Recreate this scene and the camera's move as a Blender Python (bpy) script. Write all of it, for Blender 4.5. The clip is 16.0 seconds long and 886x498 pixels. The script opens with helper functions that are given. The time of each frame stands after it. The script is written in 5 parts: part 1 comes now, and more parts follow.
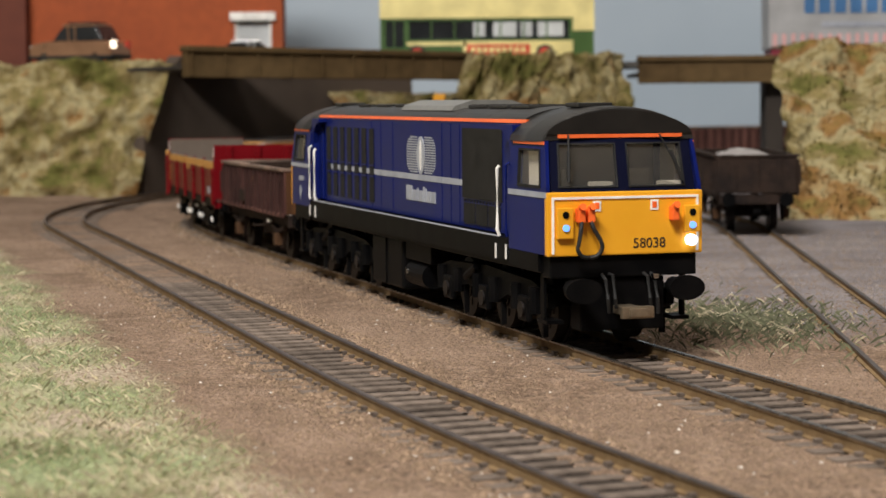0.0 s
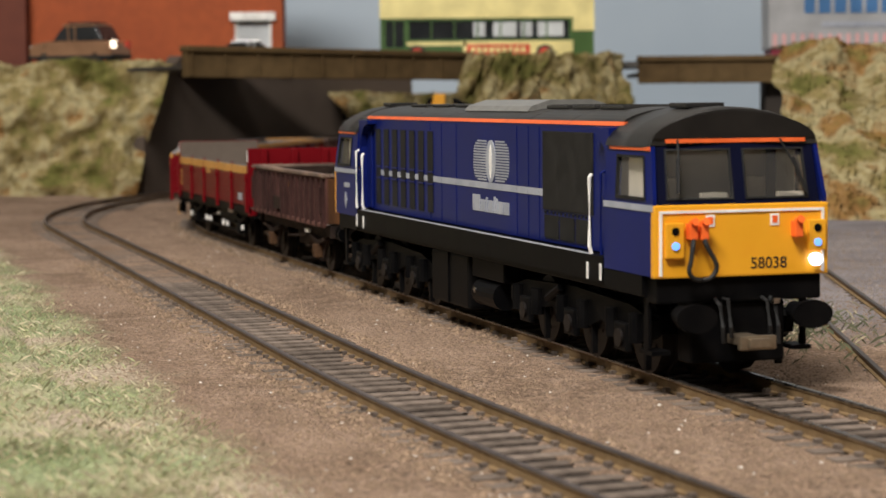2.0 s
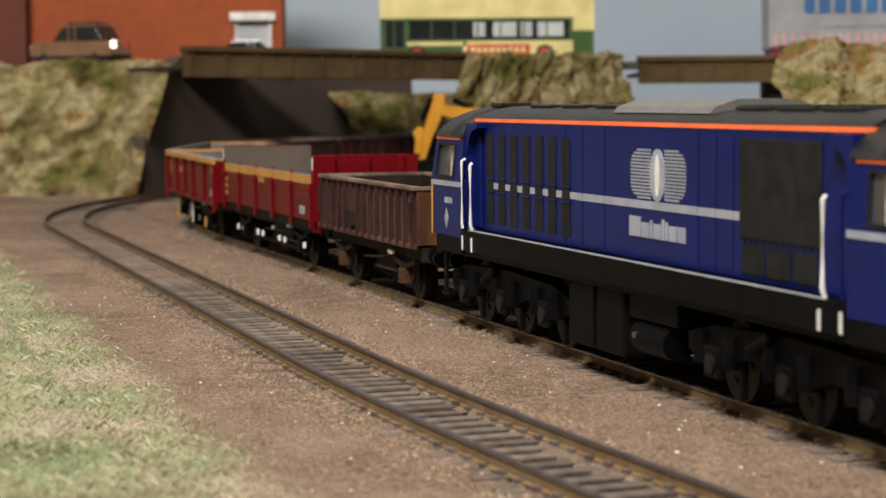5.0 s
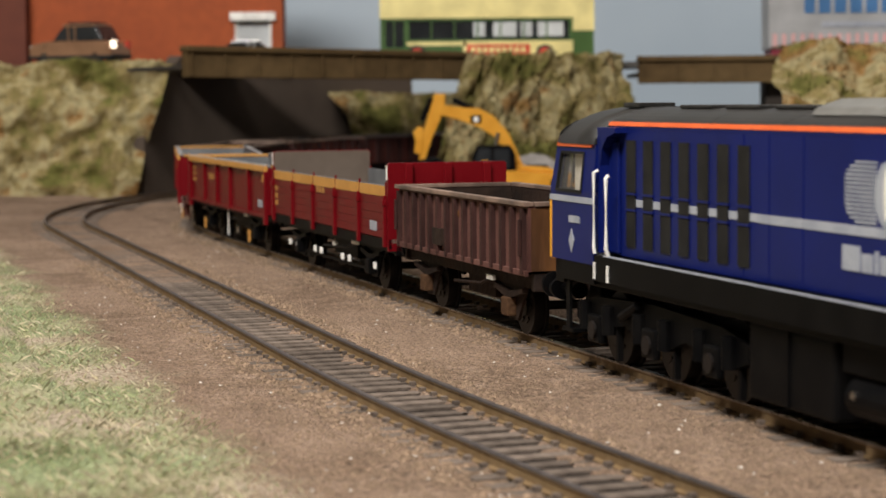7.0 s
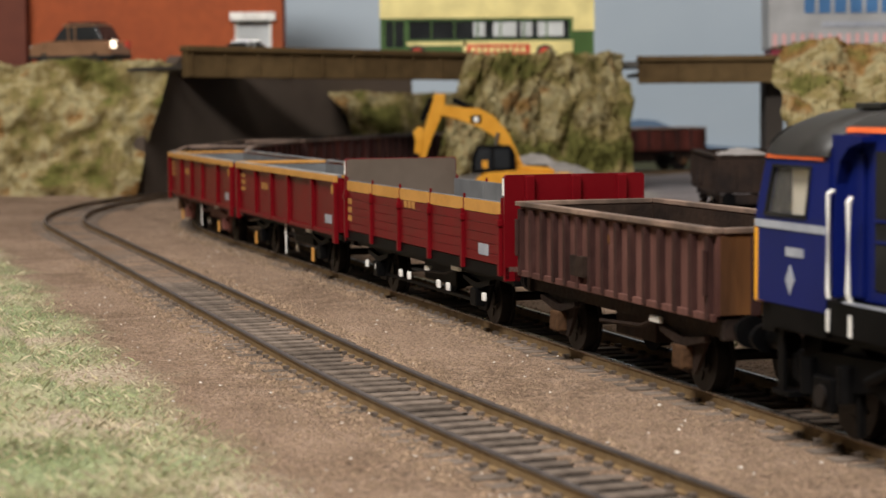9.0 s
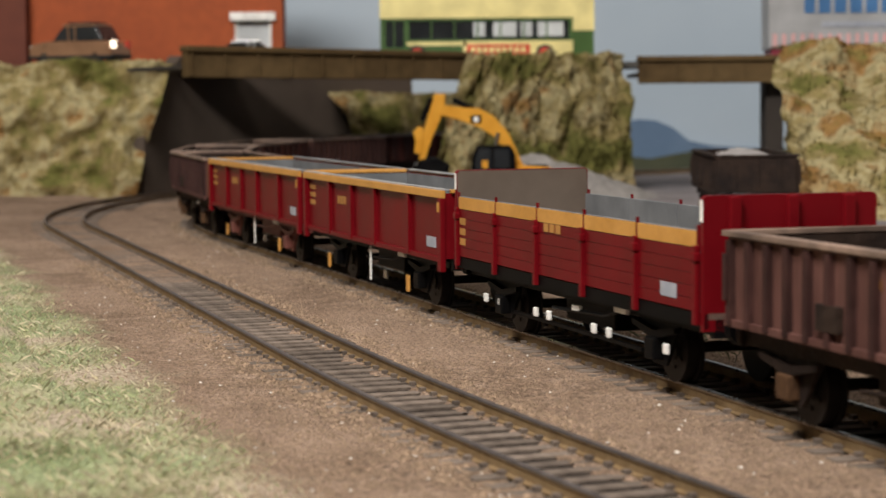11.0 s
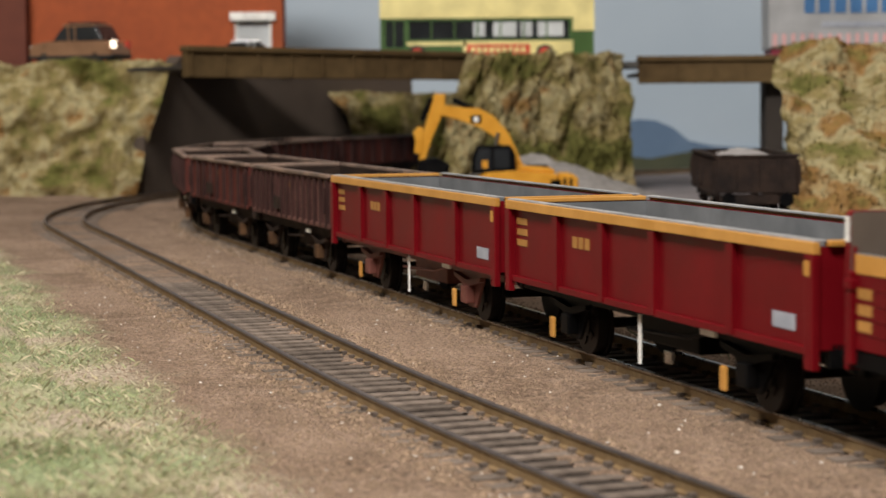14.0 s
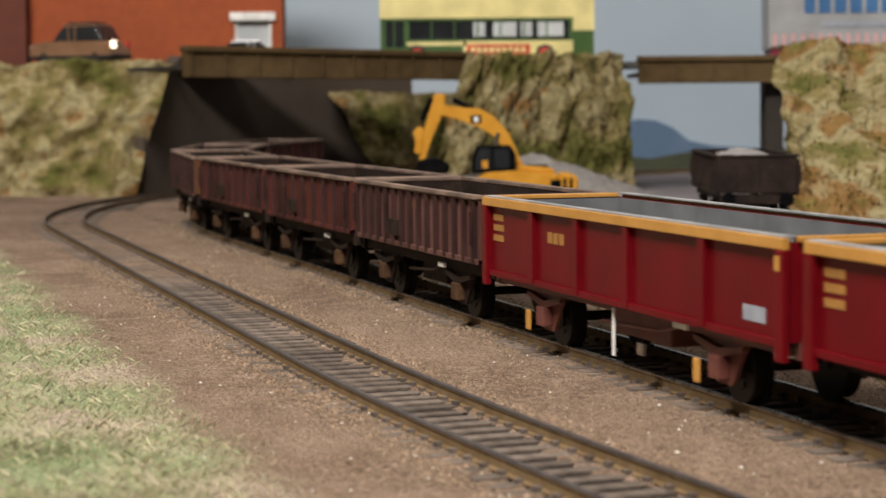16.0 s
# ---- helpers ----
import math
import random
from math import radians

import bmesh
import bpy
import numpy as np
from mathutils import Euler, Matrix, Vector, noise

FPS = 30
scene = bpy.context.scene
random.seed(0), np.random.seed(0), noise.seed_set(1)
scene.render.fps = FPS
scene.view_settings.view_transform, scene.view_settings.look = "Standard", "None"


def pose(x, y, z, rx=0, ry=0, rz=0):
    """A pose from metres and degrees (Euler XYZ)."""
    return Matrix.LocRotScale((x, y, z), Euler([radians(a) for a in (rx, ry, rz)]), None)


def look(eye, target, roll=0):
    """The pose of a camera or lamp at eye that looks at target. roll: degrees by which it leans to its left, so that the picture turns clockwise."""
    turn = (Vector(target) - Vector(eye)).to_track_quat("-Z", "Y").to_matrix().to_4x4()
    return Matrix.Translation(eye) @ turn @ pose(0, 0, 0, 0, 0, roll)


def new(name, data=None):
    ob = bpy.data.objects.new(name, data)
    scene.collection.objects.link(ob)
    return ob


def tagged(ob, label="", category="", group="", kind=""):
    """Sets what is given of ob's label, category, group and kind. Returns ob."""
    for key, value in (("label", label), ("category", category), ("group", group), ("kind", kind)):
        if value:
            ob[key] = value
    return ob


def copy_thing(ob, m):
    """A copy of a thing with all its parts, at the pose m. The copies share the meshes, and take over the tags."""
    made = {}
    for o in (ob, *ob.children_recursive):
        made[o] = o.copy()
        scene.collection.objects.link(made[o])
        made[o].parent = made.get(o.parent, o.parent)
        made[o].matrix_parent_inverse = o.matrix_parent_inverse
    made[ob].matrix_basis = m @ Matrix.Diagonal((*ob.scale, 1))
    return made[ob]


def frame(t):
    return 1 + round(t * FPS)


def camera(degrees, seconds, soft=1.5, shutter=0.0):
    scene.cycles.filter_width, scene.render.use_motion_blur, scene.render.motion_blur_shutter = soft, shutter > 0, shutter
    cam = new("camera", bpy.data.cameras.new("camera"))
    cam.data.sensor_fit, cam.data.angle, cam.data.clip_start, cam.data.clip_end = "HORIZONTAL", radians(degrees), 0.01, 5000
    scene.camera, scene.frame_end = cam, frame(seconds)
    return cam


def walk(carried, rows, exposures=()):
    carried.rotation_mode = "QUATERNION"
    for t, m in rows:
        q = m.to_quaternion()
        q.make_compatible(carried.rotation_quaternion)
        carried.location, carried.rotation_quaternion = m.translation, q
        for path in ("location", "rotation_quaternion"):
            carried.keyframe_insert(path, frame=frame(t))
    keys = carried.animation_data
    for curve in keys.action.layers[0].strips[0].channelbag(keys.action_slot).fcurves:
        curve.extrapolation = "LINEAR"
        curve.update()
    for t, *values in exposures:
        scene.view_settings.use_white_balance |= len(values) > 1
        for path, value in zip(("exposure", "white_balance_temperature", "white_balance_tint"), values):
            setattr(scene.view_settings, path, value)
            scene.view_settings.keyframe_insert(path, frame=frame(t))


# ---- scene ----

# A table-top railway in the 4 mm to the foot scale. All shapes are written in millimetres.
MM = 0.001
SECONDS = 16.0

# ---- camera: it stands still ----
cam = camera(24.528, SECONDS, soft=1.5, shutter=0.5)
cam.data.dof.use_dof = True
cam.data.dof.focus_distance = 0.457
cam.data.dof.aperture_fstop = 46.0
EYE = (0.0, 0.0, 0.05684)
AIM = (0.0, 0.5, 0.01979)
walk(cam, [(0.0, look(EYE, AIM, -0.453)), (SECONDS, look(EYE, AIM, -0.453))])

# ---- light: a row of warm tubes over the layout in a closed room ----
world = bpy.data.worlds.new("room_air")
world.use_nodes = True
world.node_tree.nodes["Background"].inputs[0].default_value = (0.75, 0.82, 1.0, 1)
world.node_tree.nodes["Background"].inputs[1].default_value = 0.07
scene.world = world
scene.view_settings.exposure = 0.0


def tube_lamp(name, eye, aim, sx, sy, watts, colour):
    data = bpy.data.lights.new(name, "AREA")
    data.shape, data.size, data.size_y = "RECTANGLE", sx, sy
    data.energy, data.color = watts, colour
    ob = new(name, data)
    ob.matrix_world = look(eye, aim)
    return ob


tube_lamp("overhead_lamp", (-0.35, -0.35, 1.10), (0.0, 0.70, 0.0), 0.6, 0.2, 30.5, (1.0, 0.955, 0.905))
tube_lamp("overhead_lamp", (-0.1, 0.60, 1.45), (0.0, 0.95, 0.05), 1.4, 0.2, 5.8, (1.0, 0.955, 0.91))


# ---- materials ----
def mat(name, col, rough=0.5, metal=0.0, col2=None, scale=300.0, amount=0.5, bump=0.0, bump_scale=None,
        spec=0.5, rand=0.0, fine=0.15, stretch=None, island=False):
    m = bpy.data.materials.new(name)
    m.use_nodes = True
    nt = m.node_tree
    n, l = nt.nodes, nt.links
    b = n["Principled BSDF"]
    b.inputs["Metallic"].default_value = metal
    b.inputs["Specular IOR Level"].default_value = spec
    tc = n.new("ShaderNodeTexCoord")
    vec = tc.outputs["Object"]
    if stretch:
        mp = n.new("ShaderNodeMapping")
        mp.inputs["Scale"].default_value = stretch
        l.new(vec, mp.inputs["Vector"])
        vec = mp.outputs["Vector"]
    n1 = n.new("ShaderNodeTexNoise")
    n1.inputs["Scale"].default_value, n1.inputs["Detail"].default_value = scale, 5
    l.new(vec, n1.inputs["Vector"])
    ramp = n.new("ShaderNodeValToRGB")
    ramp.color_ramp.elements[0].position, ramp.color_ramp.elements[1].position = 0.5 - 0.25 * amount, 0.5 + 0.25 * amount
    ramp.color_ramp.elements[0].color = (*col, 1)
    ramp.color_ramp.elements[1].color = (*(col2 or [min(1, c * 1.25 + 0.004) for c in col]), 1)
    l.new(n1.outputs["Fac"], ramp.inputs["Fac"])
    n2 = n.new("ShaderNodeTexNoise")
    n2.inputs["Scale"].default_value, n2.inputs["Detail"].default_value = scale * 6, 3
    l.new(vec, n2.inputs["Vector"])
    mul = n.new("ShaderNodeMixRGB")
    mul.blend_type, mul.inputs["Fac"].default_value = "OVERLAY", fine
    l.new(ramp.outputs["Color"], mul.inputs["Color1"])
    l.new(n2.outputs["Fac"], mul.inputs["Color2"])
    out = mul.outputs["Color"]
    if rand:
        if island:
            src = n.new("ShaderNodeNewGeometry").outputs["Random Per Island"]
        else:
            src = n.new("ShaderNodeObjectInfo").outputs["Random"]
        mr = n.new("ShaderNodeMapRange")
        mr.inputs["To Min"].default_value, mr.inputs["To Max"].default_value = 1 - rand, 1 + rand
        l.new(src, mr.inputs["Value"])
        hsv = n.new("ShaderNodeHueSaturation")
        l.new(mr.outputs["Result"], hsv.inputs["Value"])
        l.new(out, hsv.inputs["Color"])
        out = hsv.outputs["Color"]
    l.new(out, b.inputs["Base Color"])
    rr = n.new("ShaderNodeMapRange")
    rr.inputs["To Min"].default_value, rr.inputs["To Max"].default_value = max(0.02, rough - 0.08), min(1, rough + 0.08)
    l.new(n1.outputs["Fac"], rr.inputs["Value"])
    l.new(rr.outputs["Result"], b.inputs["Roughness"])
    if bump:
        bp = n.new("ShaderNodeBump")
        bp.inputs["Strength"].default_value, bp.inputs["Distance"].default_value = bump, 0.001
        if bump_scale:
            n3 = n.new("ShaderNodeTexNoise")
            n3.inputs["Scale"].default_value, n3.inputs["Detail"].default_value = bump_scale, 6
            l.new(vec, n3.inputs["Vector"])
            l.new(n3.outputs["Fac"], bp.inputs["Height"])
        else:
            l.new(n2.outputs["Fac"], bp.inputs["Height"])
        l.new(bp.outputs["Normal"], b.inputs["Normal"])
    return m


def glow(name, col, strength):
    m = bpy.data.materials.new(name)
    m.use_nodes = True
    b = m.node_tree.nodes["Principled BSDF"]
    b.inputs["Base Color"].default_value = (*col, 1)
    b.inputs["Emission Color"].default_value = (*col, 1)
    b.inputs["Emission Strength"].default_value = strength
    return m


def glass(name, tint=(1, 1, 1), rough=0.03, haze=0.0):
    m = bpy.data.materials.new(name)
    m.use_nodes = True
    nt = m.node_tree
    nt.nodes.remove(nt.nodes["Principled BSDF"])
    g, t, x = (nt.nodes.new("ShaderNodeBsdf" + k) for k in ("Glossy", "Transparent", "Diffuse"))
    nt.nodes.remove(x)
    g.inputs["Roughness"].default_value = rough
    t.inputs["Color"].default_value = (*tint, 1)
    mix = nt.nodes.new("ShaderNodeMixShader")
    mix.inputs[0].default_value = 0.07
    nt.links.new(t.outputs[0], mix.inputs[1])
    nt.links.new(g.outputs[0], mix.inputs[2])
    veil, d = nt.nodes.new("ShaderNodeMixShader"), nt.nodes.new("ShaderNodeBsdfDiffuse")
    d.inputs["Color"].default_value = (0.62, 0.60, 0.57, 1)
    veil.inputs[0].default_value = haze
    nt.links.new(mix.outputs[0], veil.inputs[1])
    nt.links.new(d.outputs[0], veil.inputs[2])
    nt.links.new(veil.outputs[0], nt.nodes["Material Output"].inputs["Surface"])
    return m


BLUE = mat("loco_blue", (0.0045, 0.0100, 0.095), 0.34, col2=(0.006, 0.0125, 0.115), scale=60, spec=0.13, fine=0.05)
NAVY = mat("dark_navy", (0.003, 0.004, 0.016), 0.4, col2=(0.004, 0.005, 0.020), scale=60, spec=0.15)
YELLOW = mat("warning_yellow", (0.80, 0.36, 0.015), 0.42, col2=(0.86, 0.40, 0.02), scale=60, fine=0.05)
ROOFGREY = mat("roof_grey", (0.017, 0.016, 0.015), 0.42, col2=(0.030, 0.028, 0.026), scale=120, fine=0.1, spec=0.4)
RADGREY = mat("radiator_grey", (0.20, 0.195, 0.18), 0.4, metal=0.3, scale=300)
VISOR = mat("visor_black", (0.012, 0.0105, 0.0095), 0.5, col2=(0.018, 0.016, 0.014), scale=100, spec=0.2)
BLACK = mat("chassis_black", (0.0028, 0.0028, 0.0032), 0.46, col2=(0.0060, 0.0056, 0.0056), scale=150, spec=0.05)
VENT = mat("vent_grey", (0.013, 0.0125, 0.012), 0.6, col2=(0.022, 0.021, 0.020), scale=200, spec=0.15)
ORANGE = mat("orange_line", (0.62, 0.105, 0.022), 0.4, scale=100)
SILVER = mat("silver_paint", (0.31, 0.33, 0.39), 0.35, col2=(0.40, 0.42, 0.47), scale=200)
WHITE = mat("white_paint", (0.78, 0.76, 0.72), 0.45, scale=150)
SOCKET = mat("orange_socket", (0.85, 0.13, 0.02), 0.4, scale=200)
RUBBER = mat("black_rubber", (0.008, 0.008, 0.008), 0.6, scale=200)
CREAM = mat("cab_cream", (0.78, 0.71, 0.60), 0.6, scale=100)
STEEL = mat("bright_steel", (0.42, 0.40, 0.37), 0.25, metal=1.0, scale=400)
BRASS = mat("worn_coupling", (0.30, 0.24, 0.17), 0.35, metal=0.8, scale=300)
SIDEPANE = glass("side_pane", (0.96, 0.96, 0.95), haze=0.05)
CLEAR = glass("clear_pane", (0.80, 0.80, 0.79), haze=0.035)
HEAD = glow("headlight_glow", (0.74, 0.82, 1.0), 4.0)
# glow that stands in for a bright reflection on an unlit tail light
TAILGLINT = glow("car_lamp_glow", (1.0, 0.82, 0.62), 2.5)
MARK = glow("marker_glow", (0.14, 0.34, 1.0), 1.2)
RED = mat("wagon_red", (0.120, 0.0030, 0.006), 0.36, col2=(0.150, 0.0045, 0.008), scale=60, fine=0.1, spec=0.12)
WYELLOW = mat("wagon_yellow", (0.50, 0.235, 0.045), 0.5, col2=(0.58, 0.285, 0.065), scale=150)
LETTER = mat("wagon_letter_gold", (0.36, 0.17, 0.04), 0.5, scale=150)
WGREY = mat("wagon_inside_grey", (0.125, 0.130, 0.136), 0.6, col2=(0.19, 0.195, 0.20), scale=60, spec=0.25)
WBROWN = mat("bulkhead_brown", (0.105, 0.078, 0.060), 0.6, col2=(0.13, 0.10, 0.078), scale=40)
MAUVE = mat("faded_maroon", (0.058, 0.023, 0.019), 0.65, col2=(0.165, 0.077, 0.062), scale=70, amount=0.9, bump=0.3, fine=0.4, stretch=(1, 1, 0.3), spec=0.2)
RUSTY = mat("rusted_maroon", (0.030, 0.010, 0.008), 0.7, col2=(0.125, 0.032, 0.024), scale=80, amount=0.9, bump=0.3, fine=0.4, stretch=(1, 1, 0.3), spec=0.15)
# a darker maroon for the ribs than for the panels
RIBDARK = mat("sooty_maroon", (0.022, 0.009, 0.008), 0.7, col2=(0.062, 0.026, 0.022), scale=110, amount=0.9, bump=0.3, fine=0.4, stretch=(1, 1, 0.4), spec=0.2)
AXLERUST = mat("rust_caked_axle_box", (0.040, 0.021, 0.012), 0.8, col2=(0.115, 0.058, 0.027), scale=160, amount=0.9, bump=0.3, fine=0.4, spec=0.15)
RIMPALE = mat("worn_pale_rim", (0.24, 0.24, 0.245), 0.5, col2=(0.38, 0.37, 0.37), scale=90, fine=0.3)
RUST = mat("rust_brown", (0.040, 0.018, 0.010), 0.75, col2=(0.22, 0.090, 0.024), scale=70, amount=0.9, bump=0.3, fine=0.4, stretch=(1, 1, 0.25), spec=0.2)
DARKRUST = mat("dark_rust", (0.013, 0.009, 0.008), 0.75, col2=(0.040, 0.024, 0.017), scale=110, amount=0.9, bump=0.3, fine=0.4, spec=0.15)
RIMGREY = mat("worn_rim", (0.085, 0.058, 0.045), 0.6, col2=(0.30, 0.20, 0.15), scale=60, amount=0.7, fine=0.4)
FRAMERED = mat("underframe_red_oxide", (0.11, 0.030, 0.022), 0.6, col2=(0.16, 0.05, 0.035), scale=120)
WHEEL = mat("wheel_metal", (0.014, 0.011, 0.010), 0.5, metal=0.3, scale=200, spec=0.2)
RAILTOP = mat("rail_rust", (0.150, 0.094, 0.044), 0.75, col2=(0.23, 0.155, 0.080), scale=200, amount=0.8, bump=0.2, fine=0.3, spec=0.2)
RAILHEAD = mat("rail_head_steel", (0.16, 0.145, 0.13), 0.28, metal=0.9, col2=(0.24, 0.22, 0.20), scale=250, fine=0.2)
DULLHEAD = mat("rail_head_dull", (0.060, 0.050, 0.047), 0.5, metal=0.2, col2=(0.095, 0.080, 0.074), scale=250, fine=0.2)
SLEEPER = mat("sleeper_brown", (0.100, 0.077, 0.062), 0.85, col2=(0.190, 0.150, 0.121), scale=250, amount=0.8, bump=0.4, rand=0.3, fine=0.4, stretch=(0.3, 1, 1), spec=0.2)
# bed tone taken near black: shade in the sleeper gaps is in the colour
GAPSHADE = mat("track_bed_dark", (0.010, 0.008, 0.007), 0.95, col2=(0.026, 0.020, 0.017), scale=300, spec=0.1)
# lit copy of the wall brown: lamp light on the abutment put into the colour
LITWALL = mat("abutment_lit_brown", (0.080, 0.060, 0.047), 0.9, col2=(0.108, 0.083, 0.066), scale=12, amount=1.0, spec=0.1)
DARKBLADE = mat("grey_green_grass", (0.085, 0.095, 0.048), 0.8, col2=(0.20, 0.20, 0.12), scale=90, amount=0.9, rand=0.35, island=True)
# pale specks of stone; the light colour also imitates glints
GLINTSTONE = mat("pale_chip", (0.55, 0.50, 0.44), 0.5, scale=900, rand=0.3, island=True)
STONE = mat("ballast_stone", (0.165, 0.110, 0.070), 0.85, col2=(0.27, 0.188, 0.125), scale=900, rand=0.35, island=True, spec=0.3)
CONCRETE = mat("bridge_concrete", (0.070, 0.043, 0.018), 0.85, col2=(0.135, 0.088, 0.040), scale=26, amount=1.0, bump=0.4, bump_scale=90, fine=0.4, spec=0.15)
# darker copy of the wall brown, with the bridge's shade in the colour
SHADEWALL = mat("abutment_brown", (0.030, 0.024, 0.019), 0.9, col2=(0.046, 0.036, 0.029), scale=12, amount=1.0, bump=0.3, bump_scale=200)
BRICK = mat("orange_brick", (0.335, 0.068, 0.017), 0.8, col2=(0.38, 0.082, 0.022), scale=25, fine=0.25)
# the orange brick's shaded copy, shade put into a darker red
SHADEBRICK = mat("dark_brick", (0.115, 0.030, 0.018), 0.85, col2=(0.15, 0.042, 0.024), scale=25)
SKY = mat("painted_sky", (0.40, 0.48, 0.56), 0.9, col2=(0.48, 0.56, 0.635), scale=3, fine=0.02)
HILL = mat("painted_hill", (0.115, 0.18, 0.28), 0.9, col2=(0.16, 0.23, 0.33), scale=10)
HEDGE = mat("painted_hedge", (0.045, 0.055, 0.032), 0.9, col2=(0.09, 0.09, 0.05), scale=30, amount=1.0)
TARMAC = mat("road_grey", (0.07, 0.066, 0.06), 0.9, scale=60)
BUSCREAM = mat("bus_cream", (0.72, 0.62, 0.27), 0.4, scale=50, fine=0.03)
BUSGREEN = mat("bus_green", (0.045, 0.10, 0.022), 0.4, scale=50, fine=0.05)
BUSRED = mat("bus_red", (0.55, 0.06, 0.03), 0.45, scale=50)
DARKGLASS = mat("dark_window", (0.018, 0.020, 0.022), 0.12, scale=50)
PALEGLASS = mat("pale_window", (0.50, 0.52, 0.53), 0.25, scale=50)
CARBRONZE = mat("car_bronze", (0.30, 0.165, 0.095), 0.3, metal=0.4, scale=60)
CARSILVER = mat("car_silver", (0.50, 0.50, 0.50), 0.3, metal=0.3, scale=60)
LAMPGLASS = mat("lamp_lens", (0.9, 0.85, 0.75), 0.1, scale=60)
TRUCKGREY = mat("trailer_grey", (0.34, 0.34, 0.345), 0.5, scale=40, fine=0.05)
TRUCKBLUE = mat("trailer_blue", (0.05, 0.15, 0.33), 0.5, scale=40)
TRUCKPINK = mat("trailer_stripe", (0.58, 0.33, 0.32), 0.5, scale=40)
TRUCKRED = mat("trailer_red", (0.22, 0.02, 0.04), 0.5, scale=40)
DIGGER = mat("digger_yellow", (0.60, 0.265, 0.02), 0.35, col2=(0.68, 0.32, 0.03), scale=80, fine=0.05)
GRAVEL = mat("gravel_grey", (0.20, 0.185, 0.175), 0.9, col2=(0.32, 0.295, 0.275), scale=250, amount=0.9, bump=0.8, bump_scale=500)
ASHLOAD = mat("ash_load", (0.27, 0.25, 0.24), 0.9, col2=(0.37, 0.345, 0.335), scale=200, bump=0.5)
ROOM = mat("room_wall", (0.50, 0.47, 0.43), 0.9, scale=3)
FASCIA = mat("board_edge", (0.10, 0.08, 0.06), 0.7, scale=20)
BLADE = mat("static_grass", (0.27, 0.305, 0.145), 0.7, col2=(0.42, 0.42, 0.24), scale=90, amount=0.9, rand=0.35, island=True)
STRAW = mat("straw_grass", (0.45, 0.39, 0.25), 0.7, col2=(0.60, 0.53, 0.37), scale=90, rand=0.35, island=True)


def grass_bank(name, crumb=False):
    """Scatter grass in patches of olive, green, tan and cream with rusty spots."""
    m = mat(name, (0.10, 0.09, 0.03), 0.95, scale=42, bump=1.0, bump_scale=300, fine=0.5, spec=0.1, rand=0.45 if crumb else 0.0, island=crumb)
    nt = m.node_tree
    n, l = nt.nodes, nt.links
    ramp = [q for q in n if q.bl_idname == "ShaderNodeValToRGB"][0]
    tc = [q for q in n if q.bl_idname == "ShaderNodeTexCoord"][0]
    stops = [(0.30, (0.062, 0.058, 0.014)), (0.41, (0.150, 0.142, 0.042)), (0.48, (0.255, 0.195, 0.085)), (0.53, (0.37, 0.32, 0.175)), (0.60, (0.25, 0.135, 0.048)), (0.70, (0.165, 0.150, 0.044))]
    while len(ramp.color_ramp.elements) < len(stops):
        ramp.color_ramp.elements.new(0.5)
    for e, (p, c) in zip(ramp.color_ramp.elements, stops):
        e.position, e.color = p, (*c, 1)
    t = n.new("ShaderNodeTexNoise")
    t.inputs["Scale"].default_value, t.inputs["Detail"].default_value, t.inputs["Roughness"].default_value = 24, 6, 0.62
    l.new(tc.outputs["Object"], t.inputs["Vector"])
    l.new(t.outputs["Fac"], ramp.inputs["Fac"])
    return m


BANK = grass_bank("bank_grass")
CRUMB = grass_bank("bank_crumb", True)


